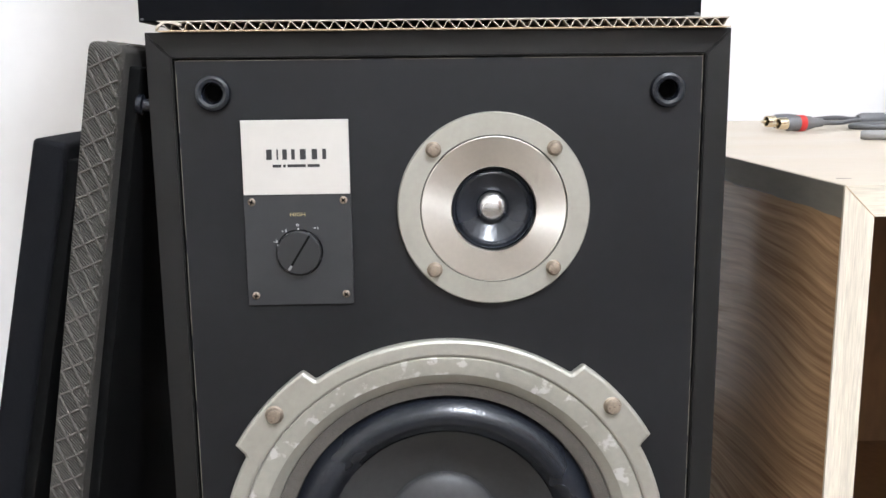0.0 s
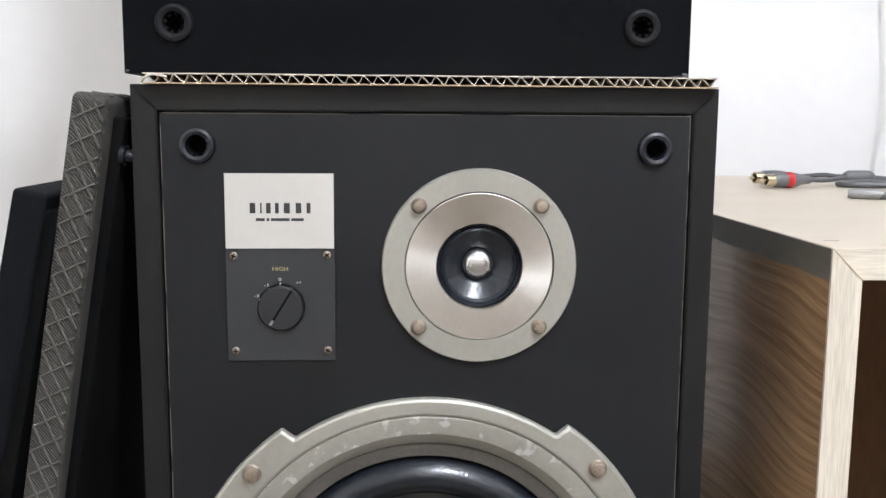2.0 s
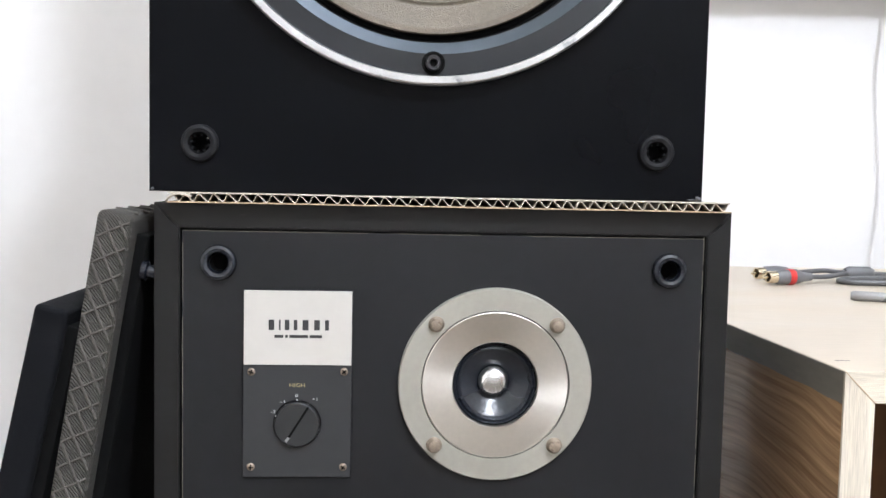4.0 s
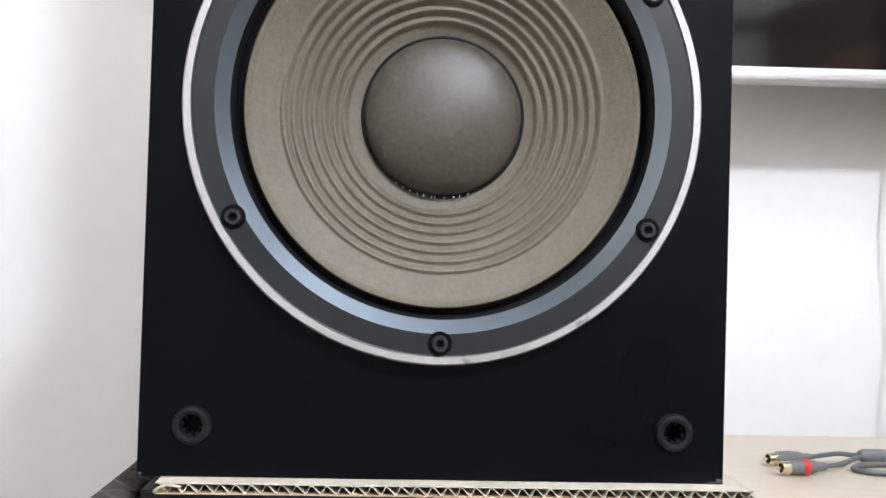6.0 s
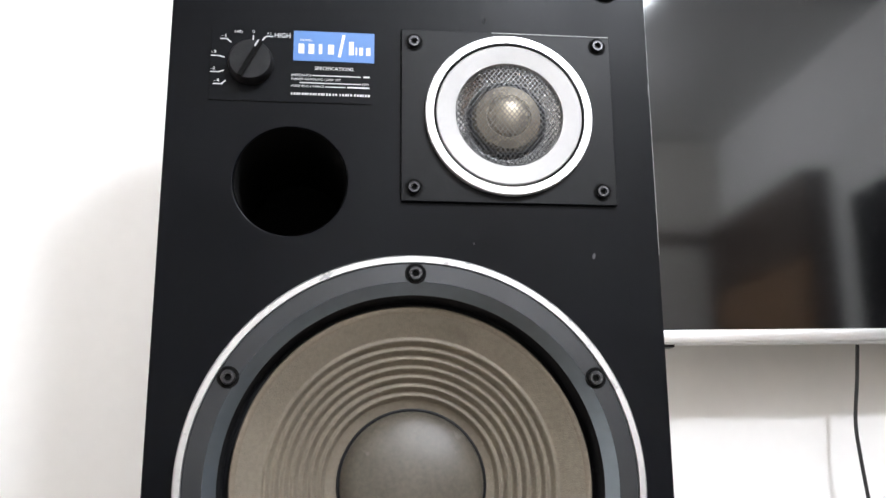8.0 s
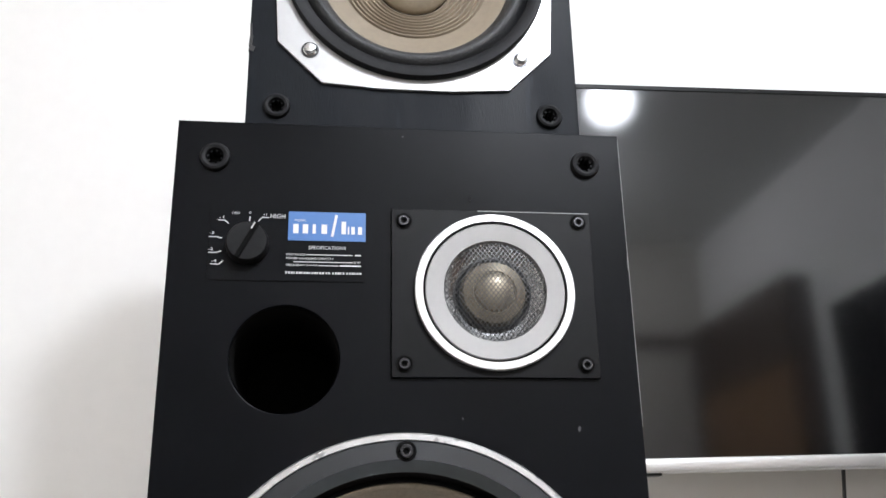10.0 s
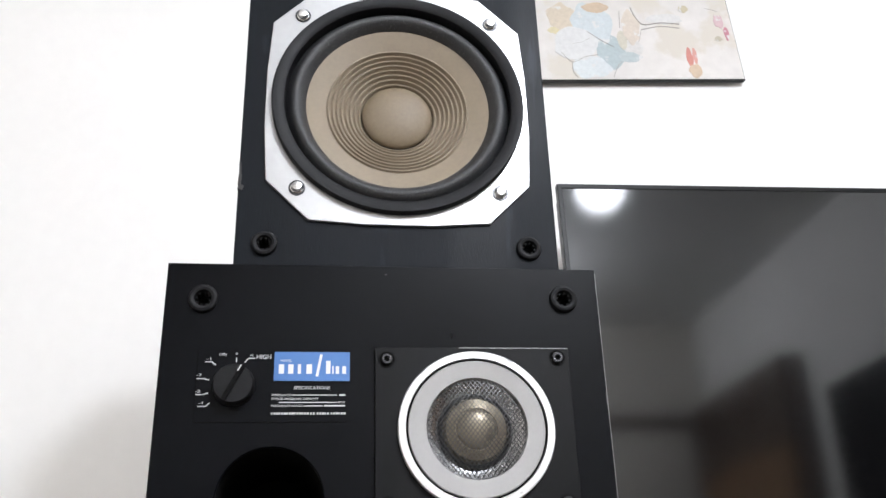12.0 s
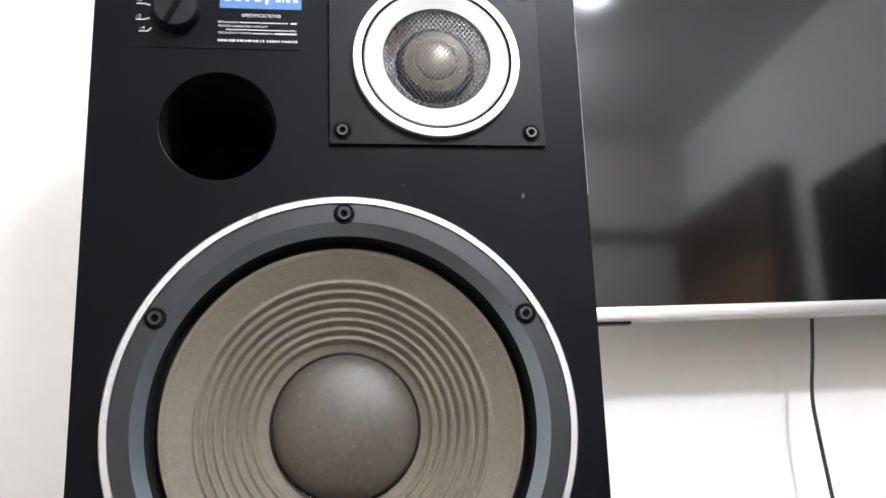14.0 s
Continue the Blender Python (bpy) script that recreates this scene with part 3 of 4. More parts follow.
for a in (42.7, 137.3, 222.7, 317.3):
    hex_bolt(WC[0] + 0.1503 * math.cos(radians(a)), WC[1] + 0.1503 * math.sin(radians(a)), -0.0068, 0.0052, BOLT, low, "tarnished brass-coloured bolt")

# ---- cardboard sheet between the two lower loudspeakers ----
sheet = thing("cardboard_sheet", "corrugated cardboard sheet lying on the lower loudspeaker", "cardboard")
CX0, CX1, CY0, CY1, CZ0 = -0.170, 0.1765, -0.0085, 0.285, 0.6200


def wavy(x0, x1, y0, y1, z, t, amp):
    bm = bmesh.new()
    n = 70
    rows = []
    for k in range(n + 1):
        x = x0 + (x1 - x0) * k / n
        dz = amp * (noise.noise((x * 22, z * 90, 3.1)) + 0.5 * noise.noise((x * 90, z * 90, 1.7)))
        dy = 0.0006 * noise.noise((x * 60, z * 200, 7.7))
        rows.append([bm.verts.new((x, y, z + dz + dd)) for y, dd in ((y0 + dy, 0), (y1, 0), (y1, t), (y0 + dy, t))])
    for a, b in zip(rows, rows[1:]):
        for k in range(4):
            bm.faces.new((a[k], a[(k + 1) % 4], b[(k + 1) % 4], b[k]))
    bm.faces.new(rows[0]), bm.faces.new(rows[-1])
    return bm


part("bottom_liner", wavy(CX0, CX1, CY0, CY1, CZ0 + 0.0001, 0.0007, 0.00015), KRAFT, sheet)
part("top_liner", wavy(CX0, CX1 - 0.001, CY0 + 0.001, CY1, CZ0 + 0.0057, 0.0007, 0.0002), KRAFT_PALE, sheet)
bm = bmesh.new()
rows = []
n = 900
for k in range(n + 1):
    x = CX0 + 0.002 + (CX1 - CX0 - 0.003) * k / n
    ph = 2 * math.pi * (x - CX0) / 0.0086 + 0.8 * noise.noise((x * 40, 0.3, 0.1))
    zc = CZ0 + 0.00325 + (0.0022 + 0.0002 * noise.noise((x * 130, 2, 1))) * math.sin(ph + 0.35 * math.sin(ph))
    dy = 0.0012 * noise.noise((x * 70, 5.5, 0.4)) + 0.0012
    rows.append([bm.verts.new((x, y, zc + dd)) for y, dd in ((CY0 + dy, -0.0003), (CY1 - 0.002, -0.0003), (CY1 - 0.002, 0.0003), (CY0 + dy, 0.0003))])
for a, b in zip(rows, rows[1:]):
    for k in range(4):
        bm.faces.new((a[k], a[(k + 1) % 4], b[(k + 1) % 4], b[k]))
part("corrugated_core", bm, KRAFT_PALE, sheet, "wavy corrugated core")
part("torn_corner", tube([(CX0 + 0.014, CY0 + 0.001, CZ0 + 0.004), (CX0 + 0.006, CY0 - 0.0015, CZ0 + 0.0055), (CX0 + 0.001, CY0 - 0.001, CZ0 + 0.003), (CX0 - 0.001, CY0 + 0.002, CZ0 + 0.001)], 0.0008, 6), KRAFT_PALE, sheet, "crumpled torn corner")

# ---- middle loudspeaker ----
ZX0, ZX1, ZZ0, ZZ1, ZY = -0.1845, 0.1625, 0.6266, 1.2395, 0.0065
mid = thing("loudspeaker", "black loudspeaker with grey paper woofer, standing on the cardboard sheet", "loudspeaker", "stacked loudspeakers")
part("cabinet", shell(ZX0, ZX1, ZY + 0.0165, ZY + 0.30, ZZ0, ZZ1, 0.016), VINYL_BLACK, mid)
ZW = (-0.0115, 0.8475)
MID_PEGS = ((-0.1552, 1.2090), (0.1335, 1.2125), (-0.1535, 0.6565), (0.1312, 0.6570))
ZT = (0.0562, 1.1050)
ZP = (-0.0975, 1.0535)
bm = plate([(ZX0, ZZ0), (ZX1, ZZ0), (ZX1, ZZ1), (ZX0, ZZ1)], [circle(*ZW, 0.126, 160), circle(*ZT, 0.040), circle(*ZP, 0.0393)] + [circle(x, z, 0.0059, 24) for x, z in MID_PEGS], ZY, ZY + 0.017, 0.0009)
part("baffle", bm, VINYL_BLACK, mid, "black vinyl front panel, scuffed at the corners")
# the darkness deep in the port is put into the tube's colour
part("port_tube", lathe([(0.0393, 0.004), (0.0388, 0.0005), (0.0385, 0.06), (0.0385, 0.14), (0, 0.14)], *ZP, ZY, 96), HOLE, mid, "round bass port, its inner shade painted black")
SCUFF = mat("grey_scuff", (0.055, 0.055, 0.058), 0.6, vary=0.4, scale=500)
for x, z, w, h, a in ((0.160, 0.6286, 0.0022, 0.0012, 20), (-0.1825, 0.6281, 0.0012, 0.0010, 0), (0.156, 0.6276, 0.004, 0.0004, 0), (0.115, 1.0035, 0.0011, 0.0022, 10), (0.030, 1.0110, 0.0006, 0.0008, 0), (0.1290, 1.1530, 0.0035, 0.0014, 5), (0.1618, 1.13, 0.0004, 0.006, 0), (-0.012, 1.232, 0.0008, 0.0006, 0)):
    part("scuff", moved(lathe([(1.0, 0.0), (0.7, -0.0002), (0, -0.0002)], 0, 0, 0, 14), Matrix.Translation((x, ZY, z)) @ pose(0, 0, 0, 0, a, 0) @ Matrix.Diagonal((w, 1, h, 1))), SCUFF, mid, "small pale scuff")
for x, z in MID_PEGS:
    peg_socket(x, z, ZY, mid)
# woofer
part("woofer_rim", lathe([(0.1525, 0.001), (0.1525, -0.0085), (0.1515, -0.0098), (0.1476, -0.0098), (0.1470, -0.0088), (0.1470, 0.0)], *ZW, ZY, 192), SILVER, mid, "bright silver rim with small scratches")
part("woofer_ring", lathe([(0.1470, 0.0), (0.1470, -0.0086), (0.1463, -0.0092), (0.1340, -0.0098)], *ZW, ZY, 192), RING_BLACK, mid, "satin black mounting ring")
part("ring_bevel", lathe([(0.1340, -0.0098), (0.1262, -0.0020)], *ZW, ZY, 192), mat("blue_black_bevel", (0.185, 0.215, 0.25), 0.42, metal=1.0, vary=0.06), mid, "smooth blue-black inner bevel")
part("ring_wall", lathe([(0.1262, -0.0020), (0.1252, 0.002), (0.1240, 0.020)], *ZW, ZY, 192), RUBBER, mid, "dark inner wall of the mounting ring")
part("surround", lathe([(0.1240, 0.012), (0.1225, 0.0150), (0.1205, 0.0140), (0.1190, 0.0100)], *ZW, ZY, 128), RUBBER, mid)
part("cone_edge", lathe([(0.1200, 0.0078), (0.1192, 0.0066), (0.1172, 0.0068), (0.1156, 0.0078)], *ZW, ZY, 160), CONE_EDGE, mid, "brown turned-over cone edge")
prof = [(0.1158, 0.0077)] + [(r, d + 0.0079) for r, d in cone_profile(0.1154, 0.0495, 0.035, 0.1005, 0.0585, 7, 0.0025, 1.15)]
part("cone", lathe(prof, *ZW, ZY, 160), PAPER_GREY, mid, "grey-brown ribbed paper cone")
drops = random.Random(5)
for a in [236 + 5.2 * k + drops.uniform(-1.6, 1.6) for k in range(11)]:
    ca, sa = math.cos(radians(a)), math.sin(radians(a))
    part("glue_drop", moved(lathe([(1.0, 0.0), (0.7, -0.7), (0, -1.0)], 0, 0, 0, 10), Matrix.Translation((ZW[0] + 0.0012 + 0.0518 * ca, ZY + 0.0400, ZW[1] + 0.0008 + 0.0518 * sa)) @ Matrix.Diagonal((drops.uniform(0.0003, 0.0007), 0.0012, drops.uniform(0.0007, 0.0013), 1))), GLUE, mid, "small shiny drop of dried glue")
part("glue_bead", lathe([(0.0510 + 0.0012 * math.cos(a), 0.0415 + 0.0012 * math.sin(a)) for a in (2 * math.pi * k / 8 for k in range(8))], ZW[0] + 0.0012, ZW[1] + 0.0008, ZY, 128, True), RUBBER, mid, "dark glue bead round the dust cap")
part("dust_cap", lathe(cap_profile(0.0502, 0.0200, 20), ZW[0] + 0.0012, ZW[1] + 0.0008, ZY + 0.0415, 128), CAP_GREY, mid, "domed grey-brown dust cap")
for k in range(6):
    a = radians(90 + 60 * k)
    socket_screw(ZW[0] + 0.1396 * math.cos(a), ZW[1] + 0.1396 * math.sin(a), ZY - 0.0096, 0.0048, mid)
# tweeter
tp = part("tweeter_plate", plate([(-0.0210, 1.0400), (0.1330, 1.0400), (0.1330, 1.1695), (-0.0210, 1.1695)], [circle(*ZT, 0.0392)], ZY - 0.0032, ZY + 0.001, 0.0004), mat("black_tweeter_plate", (0.0020, 0.0022, 0.0028), 0.40, vary=0.1, scale=50, bump=0.05, bump_scale=900, spec=0.13), mid, "square black tweeter plate")
for x, z in ((-0.0120, 1.1595), (0.1235, 1.1615), (-0.0120, 1.0495), (0.1225, 1.0495)):
    socket_screw(x, z, ZY - 0.0032, 0.0043, tp)
part("tweeter_rim", lathe([(0.0605, 0.0), (0.0605, -0.0042), (0.0598, -0.0050), (0.0546, -0.0050), (0.0542, -0.0030)], *ZT, ZY - 0.003, 128), SILVER, tp, "bright silver tweeter rim")
part("rim_groove", lathe([(0.0543, -0.0012), (0.0526, -0.0012)], *ZT, ZY - 0.003, 128), HOLE, tp)
part("tweeter_face", lathe([(0.0527, -0.001), (0.0527, -0.0038), (0.0520, -0.0044), (0.0392, -0.0036), (0.0386, -0.0026), (0.0386, 0.006)], *ZT, ZY - 0.003, 128), SILVER_GREY, tp, "silver-grey tweeter face")
part("tweeter_well", lathe([(0.0386, 0.004), (0.0330, 0.0075), (0.0290, 0.0085), (0.0282, 0.0060), (0.0272, 0.0085), (0.0268, 0.012)], *ZT, ZY - 0.003, 96), mat("dull_chrome", (0.34, 0.34, 0.345), 0.28, metal=1.0, vary=0.1), tp, "shiny ring round the dome")
part("dome_surround", lathe([(0.0290, 0.0074), (0.0275, 0.0045), (0.0258, 0.0060)], *ZT, ZY - 0.003, 96), RUBBER, tp)
part("dome", lathe([(0.0258, 0.0065), (0.0235, 0.0020), (0.0165, -0.0002), (0.0160, 0.0004)] + [(r, d + 0.0004) for r, d in cap_profile(0.0155, 0.0045)], *ZT, ZY - 0.003, 96), DOME, tp, "bronze-coloured dome")
wires = []
P, R, HW = 0.0044, 0.0386, 0.00030
for fam in (-1, 1):
    k = -int(4 * R / P)
    while k * P < 4 * R:
        off = k * P / 2 * 1.25
        if abs(off) < R * 0.995:
            half = math.sqrt(R * R - off * off)
            bm = bmesh.new()
            strips = []
            for j in range(13):
                s = -half + 2 * half * j / 12
                c, sn = math.cos(radians(52 * fam)), math.sin(radians(52 * fam))
                q = []
                for w in (-HW, HW):
                    u, v = s * c - (off + w) * sn, s * sn + (off + w) * c
                    rr = min(1.0, math.hypot(u, v) / R)
                    q.append(bm.verts.new((ZT[0] + u, ZY - 0.0045 - 0.0030 * math.sqrt(max(0, 1 - rr * rr)) - (0.0002 if fam > 0 else 0), ZT[1] + v)))
                strips.append(q)
            for a, b in zip(strips, strips[1:]):
                bm.faces.new((a[0], a[1], b[1], b[0]))
            wires.append(bm)
        k += 1
tagged(part("mesh_guard", merged(*wires), WIRE, tp, "fine grey wire mesh guard"), kind="stuff")
part("worn_edge", box(0.045, 0.1325, ZY - 0.0036, ZY - 0.0024, 1.1690, 1.1697), WIRE_GREY, tp, "pale worn top edge of the plate")
# the glint on the worn right edge is put in as a pale strip
part("worn_edge", box(ZX1 - 0.0004, ZX1 + 0.0002, ZY + 0.0004, ZY + 0.0030, 1.005, 1.236), WIRE_GREY, mid, "pale strip for the glint along the worn vertical edge")
# level control and labels
part("control_edge", bars([(-0.1560, -0.0420, 1.1112, 1.1117), (-0.1562, -0.1557, 1.1117, 1.168)], ZY, 0.0005), HOLE, mid)
ZK = (-0.1275, 1.1390)
zk = part("knob", lathe([(0.0158, 0.001), (0.0158, -0.004), (0.0150, -0.0085), (0.0142, -0.0095), (0, -0.0097)], *ZK, ZY, 64), RUBBER, mid, "round black level knob")
part("grip", moved(box(-0.0019, 0.0019, ZY - 0.0112, ZY - 0.009, -0.0148, 0.0148, 0.0004), Matrix.Translation((ZK[0], 0, ZK[1])) @ pose(0, 0, 0, 0, 27, 0)), HOLE, zk)
part("pointer", moved(box(-0.0017, -0.0008, ZY - 0.0116, ZY - 0.0092, 0.0095, 0.0148), Matrix.Translation((ZK[0], 0, ZK[1])) @ pose(0, 0, 0, 0, 27, 0)), PRINT_WHITE, zk)
for words, x, z, w, line in (("-1", -0.1475, 1.1605, 0.0034, (-0.1500, -0.1445, 1.1580)), ("-3", -0.1540, 1.1478, 0.0036, (-0.1560, -0.1490, 1.1448)), ("-2", -0.1540, 1.1352, 0.0036, (-0.1560, -0.1490, 1.1325)), ("-4", -0.1510, 1.1262, 0.0036, (-0.1535, -0.1470, 1.1235)), ("+1", -0.1158, 1.1633, 0.0026, (-0.1182, -0.1128, 1.1610))):
    part("print", lettering(words, x, z, ZY, w, 0.0022), PRINT_WHITE, mid)
    part("scale_line", bars([(line[0], line[1], line[2] - 0.0003, line[2] + 0.0004)], ZY), PRINT_WHITE, mid)
for x, z, a in ((-0.1434, 1.1566, 40), (-0.1480, 1.1442, 12), (-0.1480, 1.1332, -18), (-0.1460, 1.1250, -45), (-0.1193, 1.1592, -55), (-0.1268, 1.1597, 90)):
    part("scale_line", moved(box(-0.0018, 0.0018, ZY - 0.0002, ZY + 0.0002, -0.0004, 0.0004), Matrix.Translation((x, 0, z)) @ pose(0, 0, 0, 0, a, 0)), PRINT_WHITE, mid)
part("print", lettering("0", -0.1268, 1.1645, ZY, 0.0016, 0.0022), PRINT_WHITE, mid)
part("print", lettering("(dB)", -0.1372, 1.1638, ZY, 0.0055, 0.0026), PRINT_WHITE, mid)
part("print", lettering("HIGH", -0.1062, 1.1622, ZY, 0.0110, 0.0036), PRINT_WHITE, mid)
lb = part("label", box(-0.0982, -0.0405, ZY - 0.0005, ZY + 0.0005, 1.1432, 1.1662), LABEL_BLUE, mid, "blue model label with white print")
part("print", lettering("MODEL", -0.0935, 1.1592, ZY - 0.0005, 0.0085, 0.0017, True), PRINT_WHITE, lb)
# the model mark: plain blocks round one tall slanting bar
for x, w, z0, z1 in ((-0.0926, 0.0040, 1.1488, 1.1562), (-0.0855, 0.0040, 1.1488, 1.1562), (-0.0790, 0.0024, 1.1488, 1.1562), (-0.0715, 0.0042, 1.1488, 1.1562), (-0.0570, 0.0034, 1.1488, 1.1590), (-0.0534, 0.0011, 1.1488, 1.1548), (-0.0500, 0.0026, 1.1488, 1.1548), (-0.0448, 0.0030, 1.1488, 1.1548)):
    part("mark", bars([(x - w / 2, x + w / 2, z0, z1)], ZY - 0.0005), PRINT_WHITE, lb)
part("mark", moved(box(-0.0010, 0.0010, ZY - 0.0009, ZY - 0.0004, -0.0088, 0.0088), Matrix.Translation((-0.0640, 0, 1.1554)) @ pose(0, 0, 0, 0, 10, 0)), PRINT_WHITE, lb)
part("print", lettering("SPECIFICATIONS", -0.0690, 1.1378, ZY, 0.0275, 0.0026), PRINT_WHITE, mid)
part("print", lettering("IMPEDANCE", -0.0990, 1.1322, ZY, 0.0140, 0.0018, True), PRINT_WHITE, mid)
part("print", lettering("POWER HANDLING CAPACITY", -0.0990, 1.1292, ZY, 0.0350, 0.0018, True), PRINT_WHITE, mid)
part("print", lettering("80W", -0.0490, 1.1265, ZY, 0.0050, 0.0018, True), PRINT_WHITE, mid)
part("print", lettering("FREQUENCY RANGE", -0.0990, 1.1238, ZY, 0.0232, 0.0018, True), PRINT_WHITE, mid)
for bar in [(-0.0842, -0.0500, 1.1319, 1.1325), (-0.0482, -0.0437, 1.1317, 1.1328), (-0.0935, -0.0498, 1.1262, 1.1268), (-0.0750, -0.0606, 1.1235, 1.1241), (-0.0594, -0.0437, 1.1234, 1.1244)]:
    part("print_bar", bars([bar], ZY), PRINT_WHITE, mid)
words, x = [], -0.0990
for w in (0.0105, 0.0170, 0.0040, 0.0095, 0.0108):
    k = 0
    while k * 0.0019 < w - 0.001:
        words.append((x + k * 0.0019, x + k * 0.0019 + 0.0009 + 0.0003 * (k % 3), 1.1172, 1.1188))
        k += 1
    x += w + 0.0009
part("maker_bars", bars(words, ZY), PRINT_WHITE, mid)

# ---- top loudspeaker ----
UX0, UX1, UZ0, UZ1, UY = -0.1385, 0.1425, 1.2395, 1.70, 0.043
top = thing("loudspeaker", "black ash loudspeaker with tan woofer, standing on the middle loudspeaker", "loudspeaker", "stacked loudspeakers")
part("cabinet", shell(UX0, UX1, UY + 0.0155, UY + 0.23, UZ0, UZ1, 0.015), WOOD_BLACK, top)
UW = (0.0033, 1.4185)
TOP_PEGS = ((-0.1135, 1.2735), (0.1165, 1.2735))
part("baffle", plate([(UX0, UZ0), (UX1, UZ0), (UX1, UZ1), (UX0, UZ1)], [circle(*UW, 0.107, 128)] + [circle(x, z, 0.0057, 24) for x, z in TOP_PEGS], UY, UY + 0.016, 0.0012), WOOD_BLACK, top, "black ash-grained front panel with a chipped edge")
part("chip", merged(*(moved(box(-w, w, UY - 0.0006, UY + 0.004, -h, h, 0.0004), Matrix.Translation((UX0 + dx, 0, z)) @ pose(0, 0, 0, 0, a, 0)) for dx, z, w, h, a in ((0.0012, 1.335, 0.0014, 0.005, 4), (0.0022, 1.3275, 0.0022, 0.0026, 20), (0.001, 1.346, 0.0010, 0.006, -3)))), mat("splintered_veneer", (0.035, 0.033, 0.032), 0.8, vary=0.4, scale=300), top)
for x, z in TOP_PEGS:
    peg_socket(x, z, UY, top, True, 0.0112)
H, V, C = 0.1180, 0.1225, 0.038
fx, fz = 0.0030, 1.4185
edge = [(-H + C, -V), (-0.03, -V - 0.0035), (0.03, -V - 0.0035), (H - C, -V), (H, -V + C), (H + 0.0035, -0.03), (H + 0.0035, 0.03), (H, V - C), (H - C, V), (0.03, V + 0.0035), (-0.03, V + 0.0035), (-H + C, V), (-H, V - C), (-H - 0.0035, 0.03), (-H - 0.0035, -0.03), (-H, -V + C)]
part("woofer_frame", plate([(fx + x, fz + z) for x, z in edge], [circle(*UW, 0.1065, 128)], UY - 0.0030, UY + 0.001, 0.0006), WHITE_METAL, top, "eight-sided silver woofer frame")
part("woofer_ring", lathe([(0.1165, -0.002), (0.1165, -0.0085), (0.1155, -0.0100), (0.1080, -0.0100), (0.1050, -0.0080), (0.1045, 0.010)], *UW, UY, 160), RUBBER, top, "black rubber ring")
part("surround", lathe([(0.1048, 0.004)] + [(0.1046 - 0.0190 * s, 0.004 - 0.0095 * math.sin(math.pi * s)) for s in (k / 18 for k in range(19))] + [(0.0850, 0.006)], *UW, UY, 160), mat("black_foam", (0.017, 0.0175, 0.019), 0.50, vary=0.3, scale=200, bump=0.9, bump_scale=800, spots=((0.050, 0.050, 0.052), 0.60, 420)), top, "soft black foam surround")
part("cone", lathe(cone_profile(0.0862, 0.0332, 0.0230, 0.0672, 0.0340, 8, 0.0026, 0.8), *UW, UY + 0.004, 160), PAPER_TAN, top, "tan ribbed paper cone")
part("dust_cap", lathe(cap_profile(0.0336, 0.0105, 16), *UW, UY + 0.0245, 96), CAP_TAN, top, "tan domed dust cap")
for dx in (-0.0905, 0.0905):
    for z in (1.3265, 1.5120):
        hex_bolt(fx + dx, z, UY - 0.0034, 0.0050, CHROME, top, "chromed bolt")
        part("washer", lathe([(0.0074, 0.0005), (0.0074, -0.0008), (0.0050, -0.0008)], fx + dx, z, UY - 0.0030, 24), DARK_STEEL, top)

# ---- removed grilles leaning beside the tower ----
LEAN_A = 9.6
ga = thing("speaker_grille", "grey-brown cloth speaker grille leaning against the lower loudspeaker", "speaker grille", "removed grilles", m=pose(-0.3135, -0.012, 0.0, 0, LEAN_A, 0))
HT = 0.6245
frame_bm = box(-0.001, 0.0205, 0.0, 0.33, 0.001, HT, 0.0045, 3)
part("frame", frame_bm, FABRIC, ga, "frame wrapped in grey-brown diamond-ribbed cloth")
# black here stands in for the shadow behind the cloth frame
part("backing", box(0.0200, 0.0275, 0.016, 0.326, 0.006, HT - 0.012, 0.0015), HOLE, ga, "fibreboard back of the frame, its shadow painted black")
ribs = []
for rise, lift in ((0.0118, 0.0), (-0.0300, 0.0001)):
    z = -0.04
    while z < HT + 0.04:
        run = [(0.0012 + 0.0180 * q, -0.0001 - lift - 0.0004 * math.sin(math.pi * q), z + rise * q + 0.0004 * noise.noise((z * 300, q * 3, rise * 100))) for q in (k / 6 for k in range(7))]
        run = [p for p in run if 0.006 < p[2] < HT - 0.003]
        if len(run) > 2:
            ribs.append(tube(run, 0.00085, 5, 2))
        z += 0.0158
for fam in (-1, 1):
    for k in range(-8, 14):
        run = [(0.0025 + 0.018 * q, k * 0.028 + fam * 0.016 * q, HT + 0.0002) for q in (0, 0.5, 1)]
        if all(0.006 < p[1] < 0.324 for p in run):
            ribs.append(tube(run, 0.0007, 5, 2))
fuzz = random.Random(11)
for k in range(90):
    z = fuzz.uniform(0.25, HT - 0.002)
    x = 0.0206
    ribs.append(tube([(x, 0.0020, z), (x + fuzz.uniform(-0.0006, 0.0006), 0.0006, z + fuzz.uniform(-0.001, 0.001)), (x + fuzz.uniform(-0.0012, 0.0012), -0.0004, z + fuzz.uniform(-0.002, 0.002))], 0.0002, 4, 2))
tagged(part("cloth_ribs", merged(*ribs), FABRIC_CORD, ga, "raised diamond ribs of the cloth"), kind="stuff")
for z in (0.590, 0.06):
    part("peg", moved(lathe([(0.0065, 0.0), (0.0065, -0.003), (0.0045, -0.004), (0.0042, -0.013), (0.003, -0.016), (0, -0.0165)], 0, 0, 0, 20), Matrix.Translation((0.0265, 0.020, z)) @ pose(0, 0, 0, 0, 0, 90)), GLOSS_RUBBER, ga, "shiny black plastic peg")
LEAN_B = 12.2
